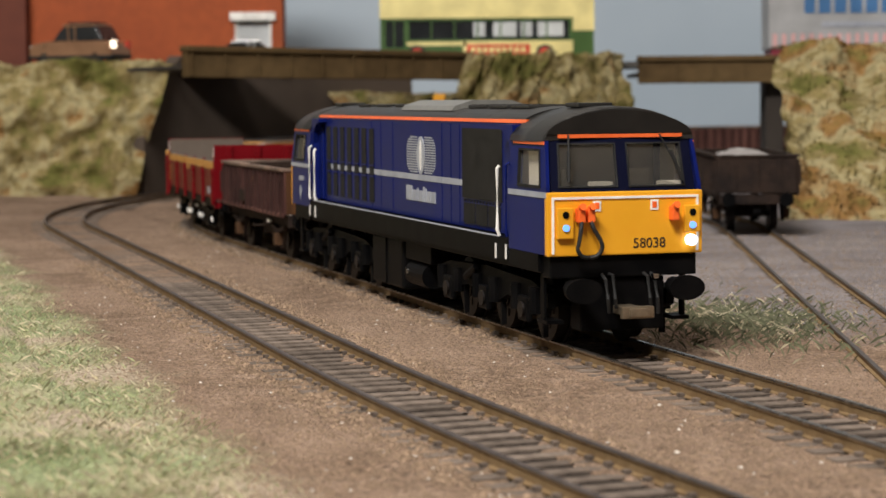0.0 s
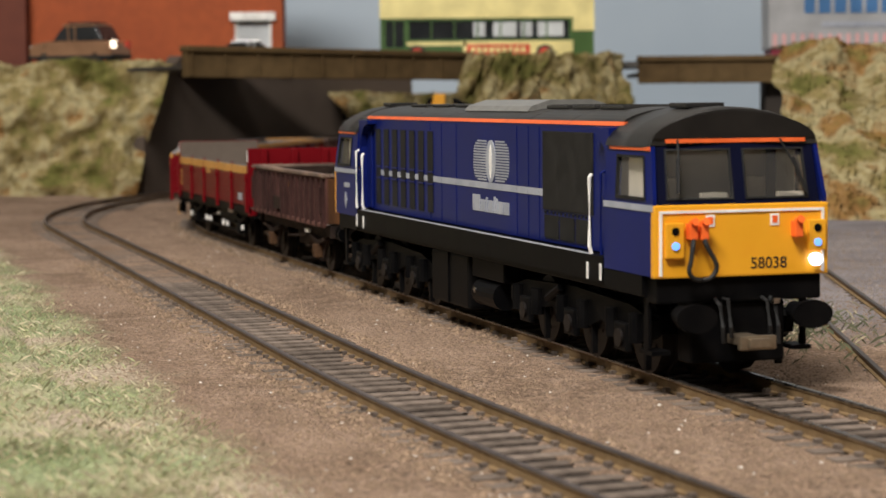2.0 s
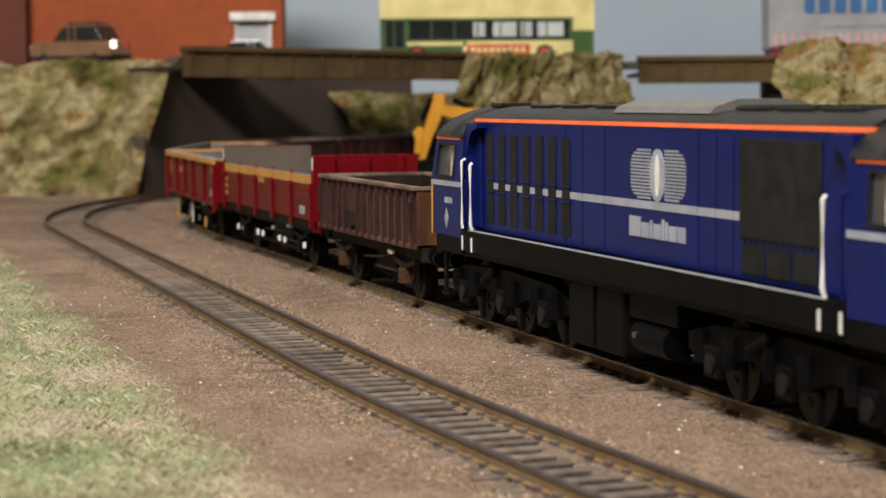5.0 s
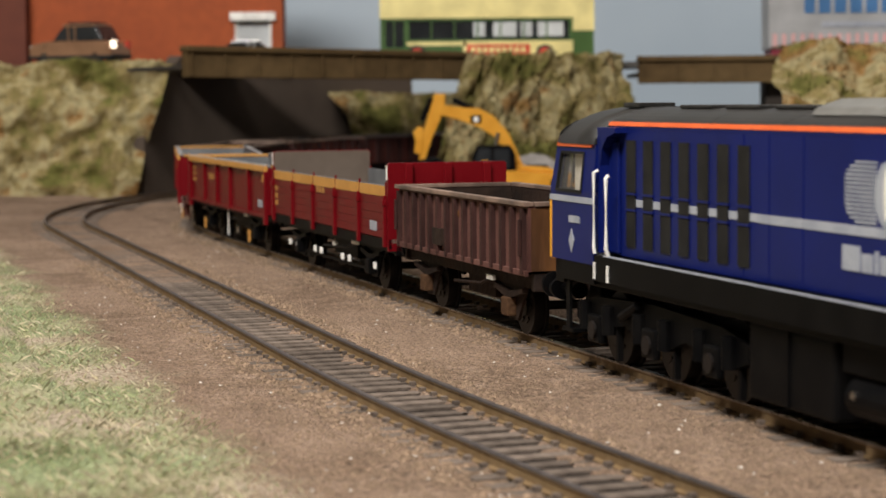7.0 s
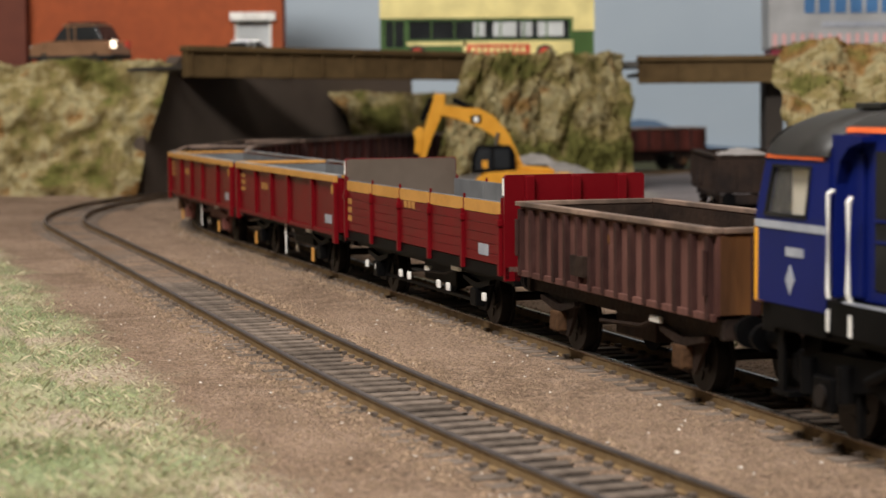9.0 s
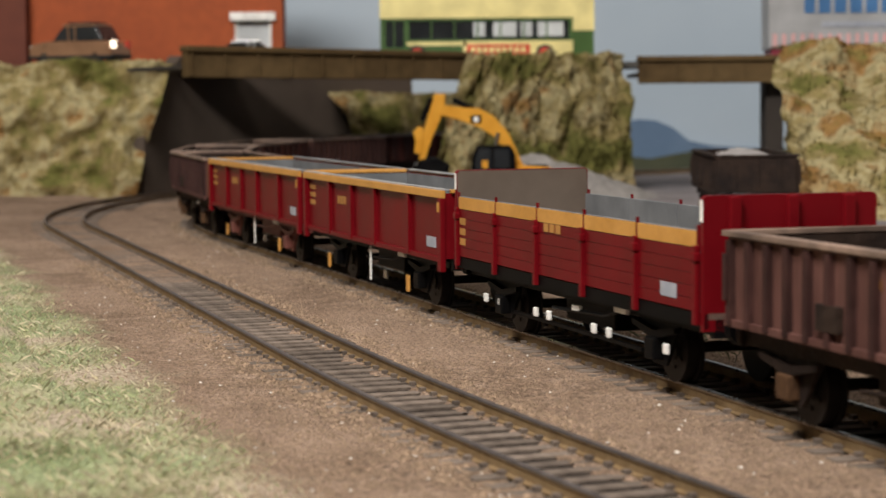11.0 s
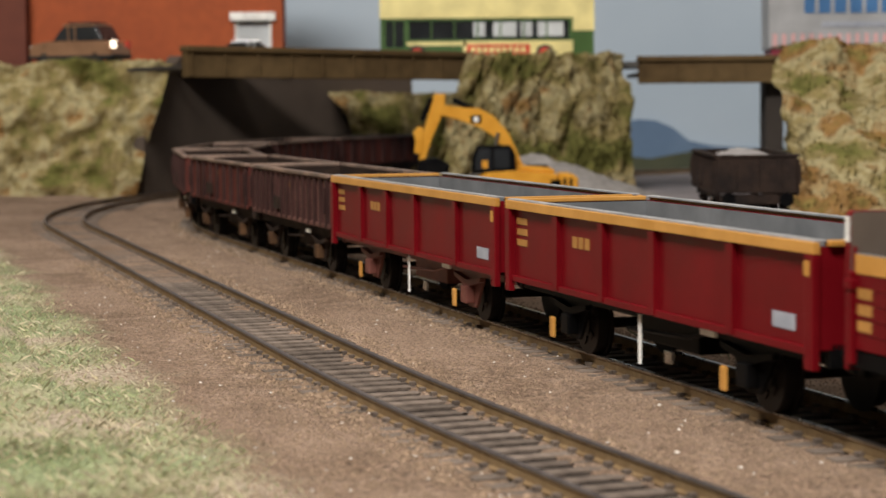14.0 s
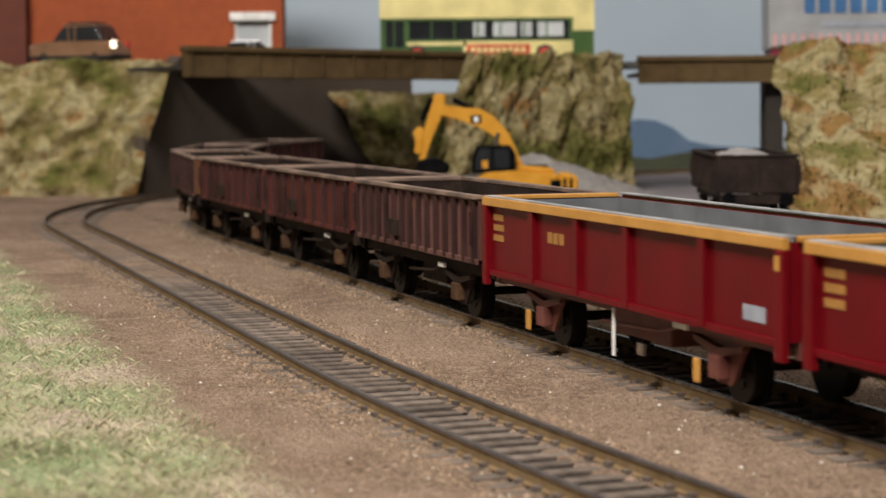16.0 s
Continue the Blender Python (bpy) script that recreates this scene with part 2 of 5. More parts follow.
def ground_material():
    """Brown scatter, with a green verge, a grey yard and a dark strip under the running line."""
    m = bpy.data.materials.new("layout_ground")
    m.use_nodes = True
    nt = m.node_tree
    n, l = nt.nodes, nt.links
    b = n["Principled BSDF"]
    b.inputs["Roughness"].default_value = 0.9
    b.inputs["Specular IOR Level"].default_value = 0.3
    tc = n.new("ShaderNodeTexCoord")
    sep = n.new("ShaderNodeSeparateXYZ")
    l.new(tc.outputs["Object"], sep.inputs[0])

    def noise_(scale, detail=5):
        q = n.new("ShaderNodeTexNoise")
        q.inputs["Scale"].default_value, q.inputs["Detail"].default_value = scale, detail
        l.new(tc.outputs["Object"], q.inputs["Vector"])
        return q.outputs["Fac"]

    def ramp_(fac, stops):
        q = n.new("ShaderNodeValToRGB")
        while len(q.color_ramp.elements) < len(stops):
            q.color_ramp.elements.new(0.5)
        for e, (p, c) in zip(q.color_ramp.elements, stops):
            e.position, e.color = p, (*c, 1)
        l.new(fac, q.inputs["Fac"])
        return q.outputs["Color"]

    def math_(op, a, c):
        q = n.new("ShaderNodeMath")
        q.operation = op
        for k, v in enumerate((a, c)):
            if isinstance(v, (int, float)):
                q.inputs[k].default_value = v
            else:
                l.new(v, q.inputs[k])
        return q.outputs[0]

    def mix_(fac, a, c, mode="MIX"):
        q = n.new("ShaderNodeMixRGB")
        q.blend_type = mode
        for k, v in zip(("Fac", "Color1", "Color2"), (fac, a, c)):
            if isinstance(v, (int, float)):
                q.inputs[k].default_value = v
            elif isinstance(v, tuple):
                q.inputs[k].default_value = (*v, 1)
            else:
                l.new(v, q.inputs[k])
        return q.outputs["Color"]

    coarse, mid, fine = noise_(14), noise_(110), noise_(950, 8)
    earth = ramp_(mid, [(0.32, (0.205, 0.132, 0.086)), (0.55, (0.290, 0.195, 0.134)), (0.72, (0.385, 0.272, 0.196))])
    grain = ramp_(fine, [(0.30, (0.10, 0.10, 0.10)), (0.55, (0.5, 0.5, 0.5)), (0.75, (0.9, 0.9, 0.9))])
    earth = mix_(0.8, earth, grain, "OVERLAY")
    pale = mix_(0.55, earth, (0.41, 0.285, 0.205))
    earth = mix_(ramp_(coarse, [(0.42, (0, 0, 0)), (0.62, (1, 1, 1))]), earth, pale)
    # across: metres to the right of the near edge of the verge
    across = math_("ADD", math_("ADD", sep.outputs[0], 0.02759), math_("MULTIPLY", math_("SUBTRACT", sep.outputs[1], 0.300), 0.3057))
    wob = math_("ADD", across, math_("MULTIPLY", math_("SUBTRACT", noise_(35), 0.5), 0.035))
    green = ramp_(noise_(24, 7), [(0.33, (0.215, 0.265, 0.115)), (0.43, (0.36, 0.40, 0.215)), (0.52, (0.43, 0.415, 0.245)), (0.62, (0.52, 0.43, 0.315))])
    green = mix_(0.5, green, grain, "OVERLAY")
    gm = n.new("ShaderNodeMapRange")
    gm.inputs["From Min"].default_value, gm.inputs["From Max"].default_value = 0.006, -0.008
    l.new(wob, gm.inputs["Value"])
    colour = mix_(gm.outputs[0], earth, green)
    # the yard beyond the running line
    far = math_("ADD", math_("ADD", sep.outputs[0], 0.010), math_("MULTIPLY", math_("SUBTRACT", sep.outputs[1], 0.585), 0.3097))
    far = math_("ADD", far, math_("MULTIPLY", math_("SUBTRACT", noise_(40), 0.5), 0.03))
    ym = n.new("ShaderNodeMapRange")
    ym.inputs["From Min"].default_value, ym.inputs["From Max"].default_value = 0.052, 0.068
    l.new(far, ym.inputs["Value"])
    yd = n.new("ShaderNodeMapRange")
    yd.inputs["From Min"].default_value, yd.inputs["From Max"].default_value = 0.46, 0.535
    l.new(math_("ADD", sep.outputs[1], math_("MULTIPLY", noise_(30), 0.04)), yd.inputs["Value"])
    yard = ramp_(noise_(30), [(0.35, (0.21, 0.185, 0.19)), (0.6, (0.30, 0.27, 0.275)), (0.75, (0.34, 0.29, 0.26))])
    colour = mix_(math_("MULTIPLY", ym.outputs[0], yd.outputs[0]), colour, yard)
    l.new(colour, b.inputs["Base Color"])
    bp = n.new("ShaderNodeBump")
    bp.inputs["Strength"].default_value, bp.inputs["Distance"].default_value = 1.0, 0.002
    l.new(fine, bp.inputs["Height"])
    l.new(bp.outputs["Normal"], b.inputs["Normal"])
    return m


GROUND = ground_material()


# ---- mesh helpers (millimetres) ----
def link_mesh(name, bm, material, smooth=False):
    bmesh.ops.recalc_face_normals(bm, faces=bm.faces)
    bmesh.ops.scale(bm, vec=(MM, MM, MM), verts=bm.verts)
    me = bpy.data.meshes.new(name)
    bm.to_mesh(me)
    bm.free()
    if smooth:
        for p in me.polygons:
            p.use_smooth = True
    me.materials.append(material)
    return new(name, me)


def part(name, bm, material, parent, label="", smooth=False):
    ob = link_mesh(name, bm, material, smooth)
    ob.parent = parent
    if label:
        ob["label"] = label
    return ob


def share(ob, parent, loc=(0, 0, 0), rz=0.0):
    """Another object on the same mesh, under parent."""
    o = new(ob.name.split(".")[0], ob.data)
    o.parent = parent
    o.matrix_basis = pose(loc[0] * MM, loc[1] * MM, loc[2] * MM, 0, 0, rz)
    if "label" in ob:
        o["label"] = ob["label"]
    return o


def thing(name, label, category, x=0, y=0, z=0, rz=0, group="", kind=""):
    e = new(name)
    e.empty_display_size = 0.01
    e.matrix_basis = pose(x * MM, y * MM, z * MM, 0, 0, rz)
    return tagged(e, label, category, group, kind)


def box(bm, x0, x1, y0, y1, z0, z1, bevel=0.0):
    vs = [bm.verts.new((x, y, z)) for x in (x0, x1) for y in (y0, y1) for z in (z0, z1)]
    fs = [bm.faces.new([vs[i] for i in q]) for q in ((0, 1, 3, 2), (4, 6, 7, 5), (0, 4, 5, 1), (2, 3, 7, 6), (0, 2, 6, 4), (1, 5, 7, 3))]
    if bevel:
        es = list({e for f in fs for e in f.edges})
        bmesh.ops.bevel(bm, geom=es, offset=bevel, segments=2, profile=0.6, affect="EDGES")
    return bm


def bx(*a, bevel=0.0):
    return box(bmesh.new(), *a, bevel=bevel)


def cyl(bm, p, q, r, seg=16, r2=None):
    p, q = Vector(p), Vector(q)
    d = (q - p)
    m = Matrix.Translation((p + q) / 2) @ d.to_track_quat("Z", "Y").to_matrix().to_4x4()
    bmesh.ops.create_cone(bm, cap_ends=True, segments=seg, radius1=r, radius2=r if r2 is None else r2, depth=d.length, matrix=m)
    return bm


def prism(bm, outline, axis, a, b):
    """An outline in the plane across axis, pushed from a to b."""
    def at(u, v, w):
        return {"x": (w, u, v), "y": (u, w, v), "z": (u, v, w)}[axis]
    lo = [bm.verts.new(at(u, v, a)) for u, v in outline]
    hi = [bm.verts.new(at(u, v, b)) for u, v in outline]
    k = len(outline)
    bm.faces.new(lo)
    bm.faces.new(hi[::-1])
    for i in range(k):
        bm.faces.new((lo[i], lo[(i + 1) % k], hi[(i + 1) % k], hi[i]))
    return bm


def tube(bm, pts, r, seg=8):
    pts = [Vector(p) for p in pts]
    rings = []
    for i, p in enumerate(pts):
        d = (pts[min(i + 1, len(pts) - 1)] - pts[max(i - 1, 0)]).normalized()
        q = d.to_track_quat("Z", "Y")
        rings.append([bm.verts.new(p + q @ Vector((r * math.cos(2 * math.pi * k / seg), r * math.sin(2 * math.pi * k / seg), 0))) for k in range(seg)])
    for a, b in zip(rings[:-1], rings[1:]):
        for k in range(seg):
            bm.faces.new((a[k], a[(k + 1) % seg], b[(k + 1) % seg], b[k]))
    bm.faces.new(rings[0])
    bm.faces.new(rings[-1][::-1])
    return bm


def panel(bm, us, vs, holes, place, thick):
    """A wall of cells between the cuts us and vs, with holes left out; place(u, v, w) puts it in space, w from 0 to thick."""
    def solid(i, j):
        if not (0 <= i < len(us) - 1 and 0 <= j < len(vs) - 1):
            return False
        u, v = (us[i] + us[i + 1]) / 2, (vs[j] + vs[j + 1]) / 2
        return not any(a < u < b and c < v < d for a, b, c, d in holes)
    cache = {}

    def vert(i, j, w):
        if (i, j, w) not in cache:
            cache[i, j, w] = bm.verts.new(place(us[i], vs[j], w * thick))
        return cache[i, j, w]
    for i in range(len(us) - 1):
        for j in range(len(vs) - 1):
            if not solid(i, j):
                continue
            c = [(i, j), (i + 1, j), (i + 1, j + 1), (i, j + 1)]
            bm.faces.new([vert(*q, 0) for q in c])
            bm.faces.new([vert(*q, 1) for q in c[::-1]])
            for k, (di, dj) in enumerate(((0, -1), (1, 0), (0, 1), (-1, 0))):
                if not solid(i + di, j + dj):
                    a, b = c[k], c[(k + 1) % 4]
                    bm.faces.new((vert(*a, 0), vert(*a, 1), vert(*b, 1), vert(*b, 0)))
    return bm


# ---- the running lines ----
RAIL_Z = 3.5
SLOPE = Vector((0.29581, -0.95525))       # the way in which the train runs
# a line: a point of its straight, where its bend begins, the bend's radius, and the way of the straight
FAR_LINE = (Vector((-10.0, 585.0)), -243.1, 587.7, SLOPE)
NEAR_LINE = (Vector((10.90, 310.0)), -583.2, 529.2, Vector((0.28970, -0.95712)))


def sweep(line, s):
    """The near line eases towards the far one close to the viewer: its offset and turn."""
    if line is NEAR_LINE and s > -123.7:
        return 0.000246 * (s - -123.7) ** 2, 0.000492 * (s - -123.7)
    return 0.0, 0.0


def on_line(line, s):
    """The point of a line at s and the way it runs there; s grows towards the viewer."""
    origin, bend, radius, run = line
    inside = Vector((-run.y, run.x))
    if s >= bend:
        off, turn = sweep(line, s)
        return origin + run * s + inside * off, (run + inside * turn).normalized()
    a = min((bend - s) / radius, 2.3)
    start = origin + run * bend
    p = start + radius * (-run * math.sin(a) + inside * (1 - math.cos(a)))
    way = run * math.cos(a) - inside * math.sin(a)
    return p + way * (s - bend + a * radius), way


SIDING_WAY = Vector((-0.0686, -0.9976))


def build_track(name, label, point, s0, s1, head=RAIL_Z, pitch=6.7, sink=0.0, top=None, first_sleeper=None):
    track = thing(name, label, "railway track", kind="structure")
    n = int((s1 - s0) / 6)
    outline = [(-1.0, 0.9), (1.0, 0.9), (1.0, 1.15), (0.28, 1.35), (0.28, head - 0.75), (0.5, head - 0.6), (0.5, head - 0.42), (-0.5, head - 0.42),
               (-0.5, head - 0.6), (-0.28, head - 0.75), (-0.28, 1.35), (-1.0, 1.15)]
    for side in (-8.75, 8.75):
        for nm, prof, m_ in (("rail", outline, RAILTOP), ("rail_head", [(-0.52, head - 0.43), (0.52, head - 0.43), (0.52, head - 0.1), (0.42, head), (-0.42, head), (-0.52, head - 0.1)], top or RAILHEAD)):
            bm = bmesh.new()
            rings = []
            for k in range(n + 1):
                p, w = point(s0 + (s1 - s0) * k / n)
                nx, ny = -w.y, w.x
                rings.append([bm.verts.new((p.x + nx * (side + u), p.y + ny * (side + u), v)) for u, v in prof])
            for a, b in zip(rings[:-1], rings[1:]):
                for k in range(len(prof)):
                    bm.faces.new((a[k], a[(k + 1) % len(prof)], b[(k + 1) % len(prof)], b[k]))
            bm.faces.new(rings[0])
            bm.faces.new(rings[-1][::-1])
            part(nm, bm, m_, track)
    # dark bed strip, added to carry the shade between sleepers
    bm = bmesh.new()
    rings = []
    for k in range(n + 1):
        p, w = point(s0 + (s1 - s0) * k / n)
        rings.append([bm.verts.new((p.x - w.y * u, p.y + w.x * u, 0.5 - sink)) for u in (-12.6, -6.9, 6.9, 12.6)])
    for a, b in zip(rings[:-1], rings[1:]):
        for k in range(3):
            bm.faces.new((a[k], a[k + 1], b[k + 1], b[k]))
    part("track_bed", bm, GAPSHADE, track, "dark bed strip with shade of the sleeper gaps in its colour")
    bm = bmesh.new()
    box(bm, -1.65, 1.65, -15, 15, -0.6, 1.0, bevel=0.15)
    for y in (-8.75, 8.75):
        for d in (-1.25, 1.25):
            box(bm, -0.75, 0.75, y + d - 0.55, y + d + 0.55, 0.95, 1.75)
    first = part("sleeper", bm, SLEEPER, track)
    rng = random.Random(len(name))
    s = first_sleeper or s0 + 4
    made = 0
    while s < s1 - 4 and made < 300:
        p, w = point(s)
        ang = math.degrees(math.atan2(w.y, w.x)) + rng.uniform(-0.8, 0.8)
        if made:
            share(first, track, (p.x, p.y, rng.uniform(-0.15, 0.1) - sink), ang)
        else:
            first.matrix_basis = pose(p.x * MM, p.y * MM, -sink * MM, 0, 0, ang)
        made += 1
        s += pitch + rng.uniform(-0.25, 0.25)
    return track


def siding_point(s):
    """The siding runs straight and bends to the left behind."""
    o = Vector((118.5, 740.0))
    if s > -100:
        return o + SIDING_WAY * s, SIDING_WAY
    a, out = (-100 - s) / 520.0, Vector((SIDING_WAY.y, -SIDING_WAY.x))
    return o + SIDING_WAY * -100 + 520.0 * (-SIDING_WAY * math.sin(a) + out * (1 - math.cos(a))), SIDING_WAY * math.cos(a) - out * math.sin(a)


build_track("track_near", "rust-brown model rails on brown sleepers sunk in ballast", lambda s: on_line(NEAR_LINE, s), -1300.0, 260.0, top=DULLHEAD)
build_track("track_far", "model track with worn rails that carries the train", lambda s: on_line(FAR_LINE, s), -1640.0, 740.0, first_sleeper=-1060.0)
build_track("track_siding", "siding rails almost buried in the grey yard", siding_point, -420.0, 560.0, head=2.6, pitch=7.6, sink=0.9, top=DULLHEAD)


# ---- ground, banks and the room ----
def grid_mesh(name, xs, ys, height, material):
    vs = [(x * MM, y * MM, height(x, y) * MM) for y in ys for x in xs]
    k = len(xs)
    fs = [(j * k + i, j * k + i + 1, (j + 1) * k + i + 1, (j + 1) * k + i) for j in range(len(ys) - 1) for i in range(k - 1)]
    me = bpy.data.meshes.new(name)
    me.from_pydata(vs, [], fs)
    for p in me.polygons:
        p.use_smooth = True
    me.materials.append(material)
    return new(name, me)


def lump(x, y, size, seed=0.0):
    return noise.noise(Vector((x / size + seed, y / size - seed, seed * 1.7)))


def verge(x, y):
    """Millimetres to the right of the grass verge's edge."""
    return x + 0.3057 * (y - 300) - -27.59


def off_line(x, y, line):
    """How far a point lies beside the straight of a line."""
    d, run = Vector((x, y)) - line[0], line[3]
    return -d.x * run.y + d.y * run.x - sweep(line, d.dot(run))[0], d.dot(run)


def ground_height(x, y):
    z = 0.55 * lump(x, y, 45) + 0.35 * lump(x, y, 9, 2.0)
    v = verge(x, y)
    if v < 8:
        z += min(3.2, (8 - v) * 0.12) + 0.8 * lump(x, y, 22, 5.0)
    (a, s), (b, r) = off_line(x, y, NEAR_LINE), off_line(x, y, FAR_LINE)
    near = min(abs(a), abs(b))
    if near < 9.6:
        u, along = (a, s) if abs(a) < abs(b) else (b, r)
        reach = 5.6 + 4.0 * lump(x, y, 13, 4.0)
        z = -0.7 if -8.6 < u < reach else 0.95 + 0.35 * lump(x, y, 5, 6.0)
        if abs(a) < 10 and y > 622 + 25 * lump(x, y, 8, 3.0):
            z = 0.95 + 0.2 * lump(x, y, 7, 6.0)
    elif near < 22:
        z = 0.85 + 0.5 * lump(x, y, 6, 7.0) + 0.3 * lump(x, y, 18, 1.5)
    else:
        z += 0.75
    return min(z, 1.5) if near < 60 else z


def steps(*runs):
    out = []
    for a, b, d in runs:
        k = max(1, round((b - a) / d))
        out += [a + (b - a) * i / k for i in range(k)]
    return out + [runs[-1][1]]


tagged(grid_mesh("ground", steps((-900, -260, 40), (-260, -120, 4), (-120, 110, 2.2), (110, 320, 6), (320, 900, 40)),
                 steps((-150, 180, 20), (180, 520, 2.6), (520, 700, 4), (700, 1000, 6), (1000, 1400, 12), (1400, 1800, 30)), ground_height, GROUND),
       "brown ballast scatter with a green grass verge and grey yard", "ground", kind="structure")
tagged(link_mesh("baseboard", bx(-900, 900, -150, 1800, -40, -4), FASCIA), "dark wooden board under the layout", "board", kind="structure")

tagged(link_mesh("table", bx(-850, 850, -120, 1770, -900, -40), FASCIA), "dark draped table under the layout", "table", kind="structure")

for nm, b in (("wall_north", (-2000, 2000, 2300, 2320, -900, 1700)), ("wall_south", (-2000, 2000, -2020, -2000, -900, 1700)),
              ("wall_west", (-2020, -2000, -2020, 2320, -900, 1700)), ("wall_east", (2000, 2020, -2020, 2320, -900, 1700)),
              ("floor", (-2020, 2020, -2020, 2320, -920, -900)), ("ceiling", (-2020, 2020, -2020, 2320, 1700, 1720))):
    tagged(link_mesh(nm, bx(*b), ROOM), "plain room surface round the layout", "room", kind="structure")


def bank(name, label, left, right, top_left, top_right, z_top, seed, rough=7.0, nu=120, nv=60):
    """A steep grassed face from its foot (left, right) to its brow, with a flat top behind."""
    bm = bmesh.new()
    rows = []
    for j in range(nv + 5):
        v = min(j / nv, 1.0)
        row = []
        for i in range(nu + 1):
            u = i / nu
            a = Vector(left).lerp(Vector(right), u)
            b = Vector(top_left).lerp(Vector(top_right), u)
            ease = v ** 1.25
            p = a.lerp(b, ease)
            z = -12 + (z_top + 12) * v
            bulge = lump(u * 300, v * 110, 28, seed) * rough + lump(u * 300, v * 110, 10, seed + 3) * rough * 0.45 + lump(u * 300, v * 110, 4, seed + 5) * rough * 0.16
            fall = min(1.0, 4 * v + 0.2)
            y = p.y - bulge * fall
            if j > nv:
                y = p.y + (j - nv) * 14
            row.append(bm.verts.new((p.x + 0.4 * bulge * fall, y, z + (0.35 * bulge if v > 0.1 else 0))))
        rows.append(row)
    for r0, r1 in zip(rows[:-1], rows[1:]):
        for i in range(nu):
            bm.faces.new((r0[i], r0[i + 1], r1[i + 1], r1[i]))
    ob = link_mesh(name, bm, BANK, smooth=True)
    return tagged(ob, label, "embankment", kind="structure")


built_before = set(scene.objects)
bank("bank_west", "steep bank of mixed green and tan scatter grass", (-560, 1325), (-229, 1330), (-560, 1352), (-199, 1345), 101.5, 1.3, rough=13)
bank("bank_middle", "grassed bank between the two bridges", (-12, 1322), (143, 1318), (20, 1345), (137, 1345), 104, 4.1, rough=11)
bank("bank_east", "tall grassed bank beside the siding", (187, 1010), (520, 960), (225, 1190), (520, 1150), 103, 7.7, rough=16)
bank("bank_back", "shaded bank behind the bridge opening", (-44, 1477), (34, 1559), (-94, 1490), (42, 1570), 79, 9.2, rough=7, nu=40)

# ---- bridges and road ----
tagged(link_mesh("road", bx(-700, 700, 1378, 1440, 94.5, 98.8), TARMAC), "grey road on top of the banks", "road", kind="structure")


def girder(name, a, b, z0, z1, label):
    """A girder from a to b with a coping, stiffeners and a deck behind it."""
    g = thing(name, label, "bridge", kind="structure")
    a, b = Vector(a), Vector(b)
    run, length = (b - a).normalized(), (b - a).length
    out = Vector((run.y, -run.x))

    def bar(name, u0, u1, d0, d1, h0, h1, m_, bevel=0.0):
        bm = bx(u0, u1, d0, d1, h0, h1, bevel=bevel)
        bmesh.ops.transform(bm, matrix=Matrix(((run.x, -out.x, 0, a.x), (run.y, -out.y, 0, a.y), (0, 0, 1, 0), (0, 0, 0, 1))), verts=bm.verts)
        part(name, bm, m_, g)
    bar("beam", 0, length, 0, 8, z0, z1 - 4, CONCRETE, 0.8)
    bar("coping", -1, length + 1, -2.5, 9, z1 - 4, z1, CONCRETE, 0.8)
    bar("deck", 0, length, 8.3, 86, z0 + 6, z0 + 8.4, SHADEWALL)
    k = int(length / 26)
    for i in range(k + 1):
        u = 3 + (length - 6) * i / k
        bar("stiffener", u - 0.9, u + 0.9, -1.4, 0, z0 + 1, z1 - 4.3, CONCRETE)
    return g


girder("bridge_west", (-171, 1215), (22.5, 1365), 85.3, 106.6, "long weathered brown bridge girder over the running lines")
br = girder("bridge_east", (145, 1326), (251, 1326), 81, 101, "short weathered brown girder over the siding gap")
part("pier", bx(241, 254, 1340.5, 1366, 0, 86.8, bevel=0.6), SHADEWALL, br)

tagged(link_mesh("backdrop", bx(-900, 900, 1740, 1746, -4, 560), SKY), "painted pale blue-grey sky board", "backdrop", kind="structure")
bm = bmesh.new()
prism(bm, [(90, 10), (330, 10), (330, 26), (290, 27), (262, 29), (238, 34), (222, 47), (205, 54), (188, 55), (150, 47), (110, 36)], "y", 1736, 1739.5)
tagged(link_mesh("backdrop_hill", bm, HILL), "blue hill painted on the sky board", "backdrop", kind="structure")
bm = bmesh.new()
prism(bm, [(-400, -2), (420, -2), (420, 22), (330, 26), (290, 19), (240, 24), (200, 17), (150, 23), (60, 20), (-400, 24)], "y", 1728, 1735.5)
tagged(link_mesh("backdrop_hedge", bm, HEDGE), "dark hedge painted at the foot of the sky board", "backdrop", kind="structure")

# ---- buildings and road vehicles on the bank ----
b = thing("brick_building", "orange brick building with a white-framed window", "building", kind="")
us, vs = [-520, -169, -139, -130], [96, 112, 140, 270]
wall = part("wall", panel(bmesh.new(), us, vs, [(-169, -139, 112, 140)], lambda u, v, w: (u, 1480 + w, v), 8), BRICK, b)
part("side_wall", bx(-138, -130, 1488.2, 1512, 96, 270), BRICK, b)
win = part("window", bx(-168.8, -139.2, 1483, 1485, 112.2, 139.8), PALEGLASS, b, "pale glazed window")
part("lintel", bx(-172.5, -135.5, 1476, 1481, 138, 144.5), WHITE, win, "white stone lintel")
for x in (-168, -140):
    part("frame_bar", bx(x - 0.9, x + 0.9, 1480.5, 1482.9, 112.2, 138), WHITE, win)
# block added at the left; its colour carries the shade on the wall
part("wing", bx(-560, -336, 1462, 1479.5, 96, 270), SHADEBRICK, b, "brick wing with shade put into its dark brown-red")
part("roof", bx(-522, -129, 1478, 1514, 270.2, 276), TARMAC, b)


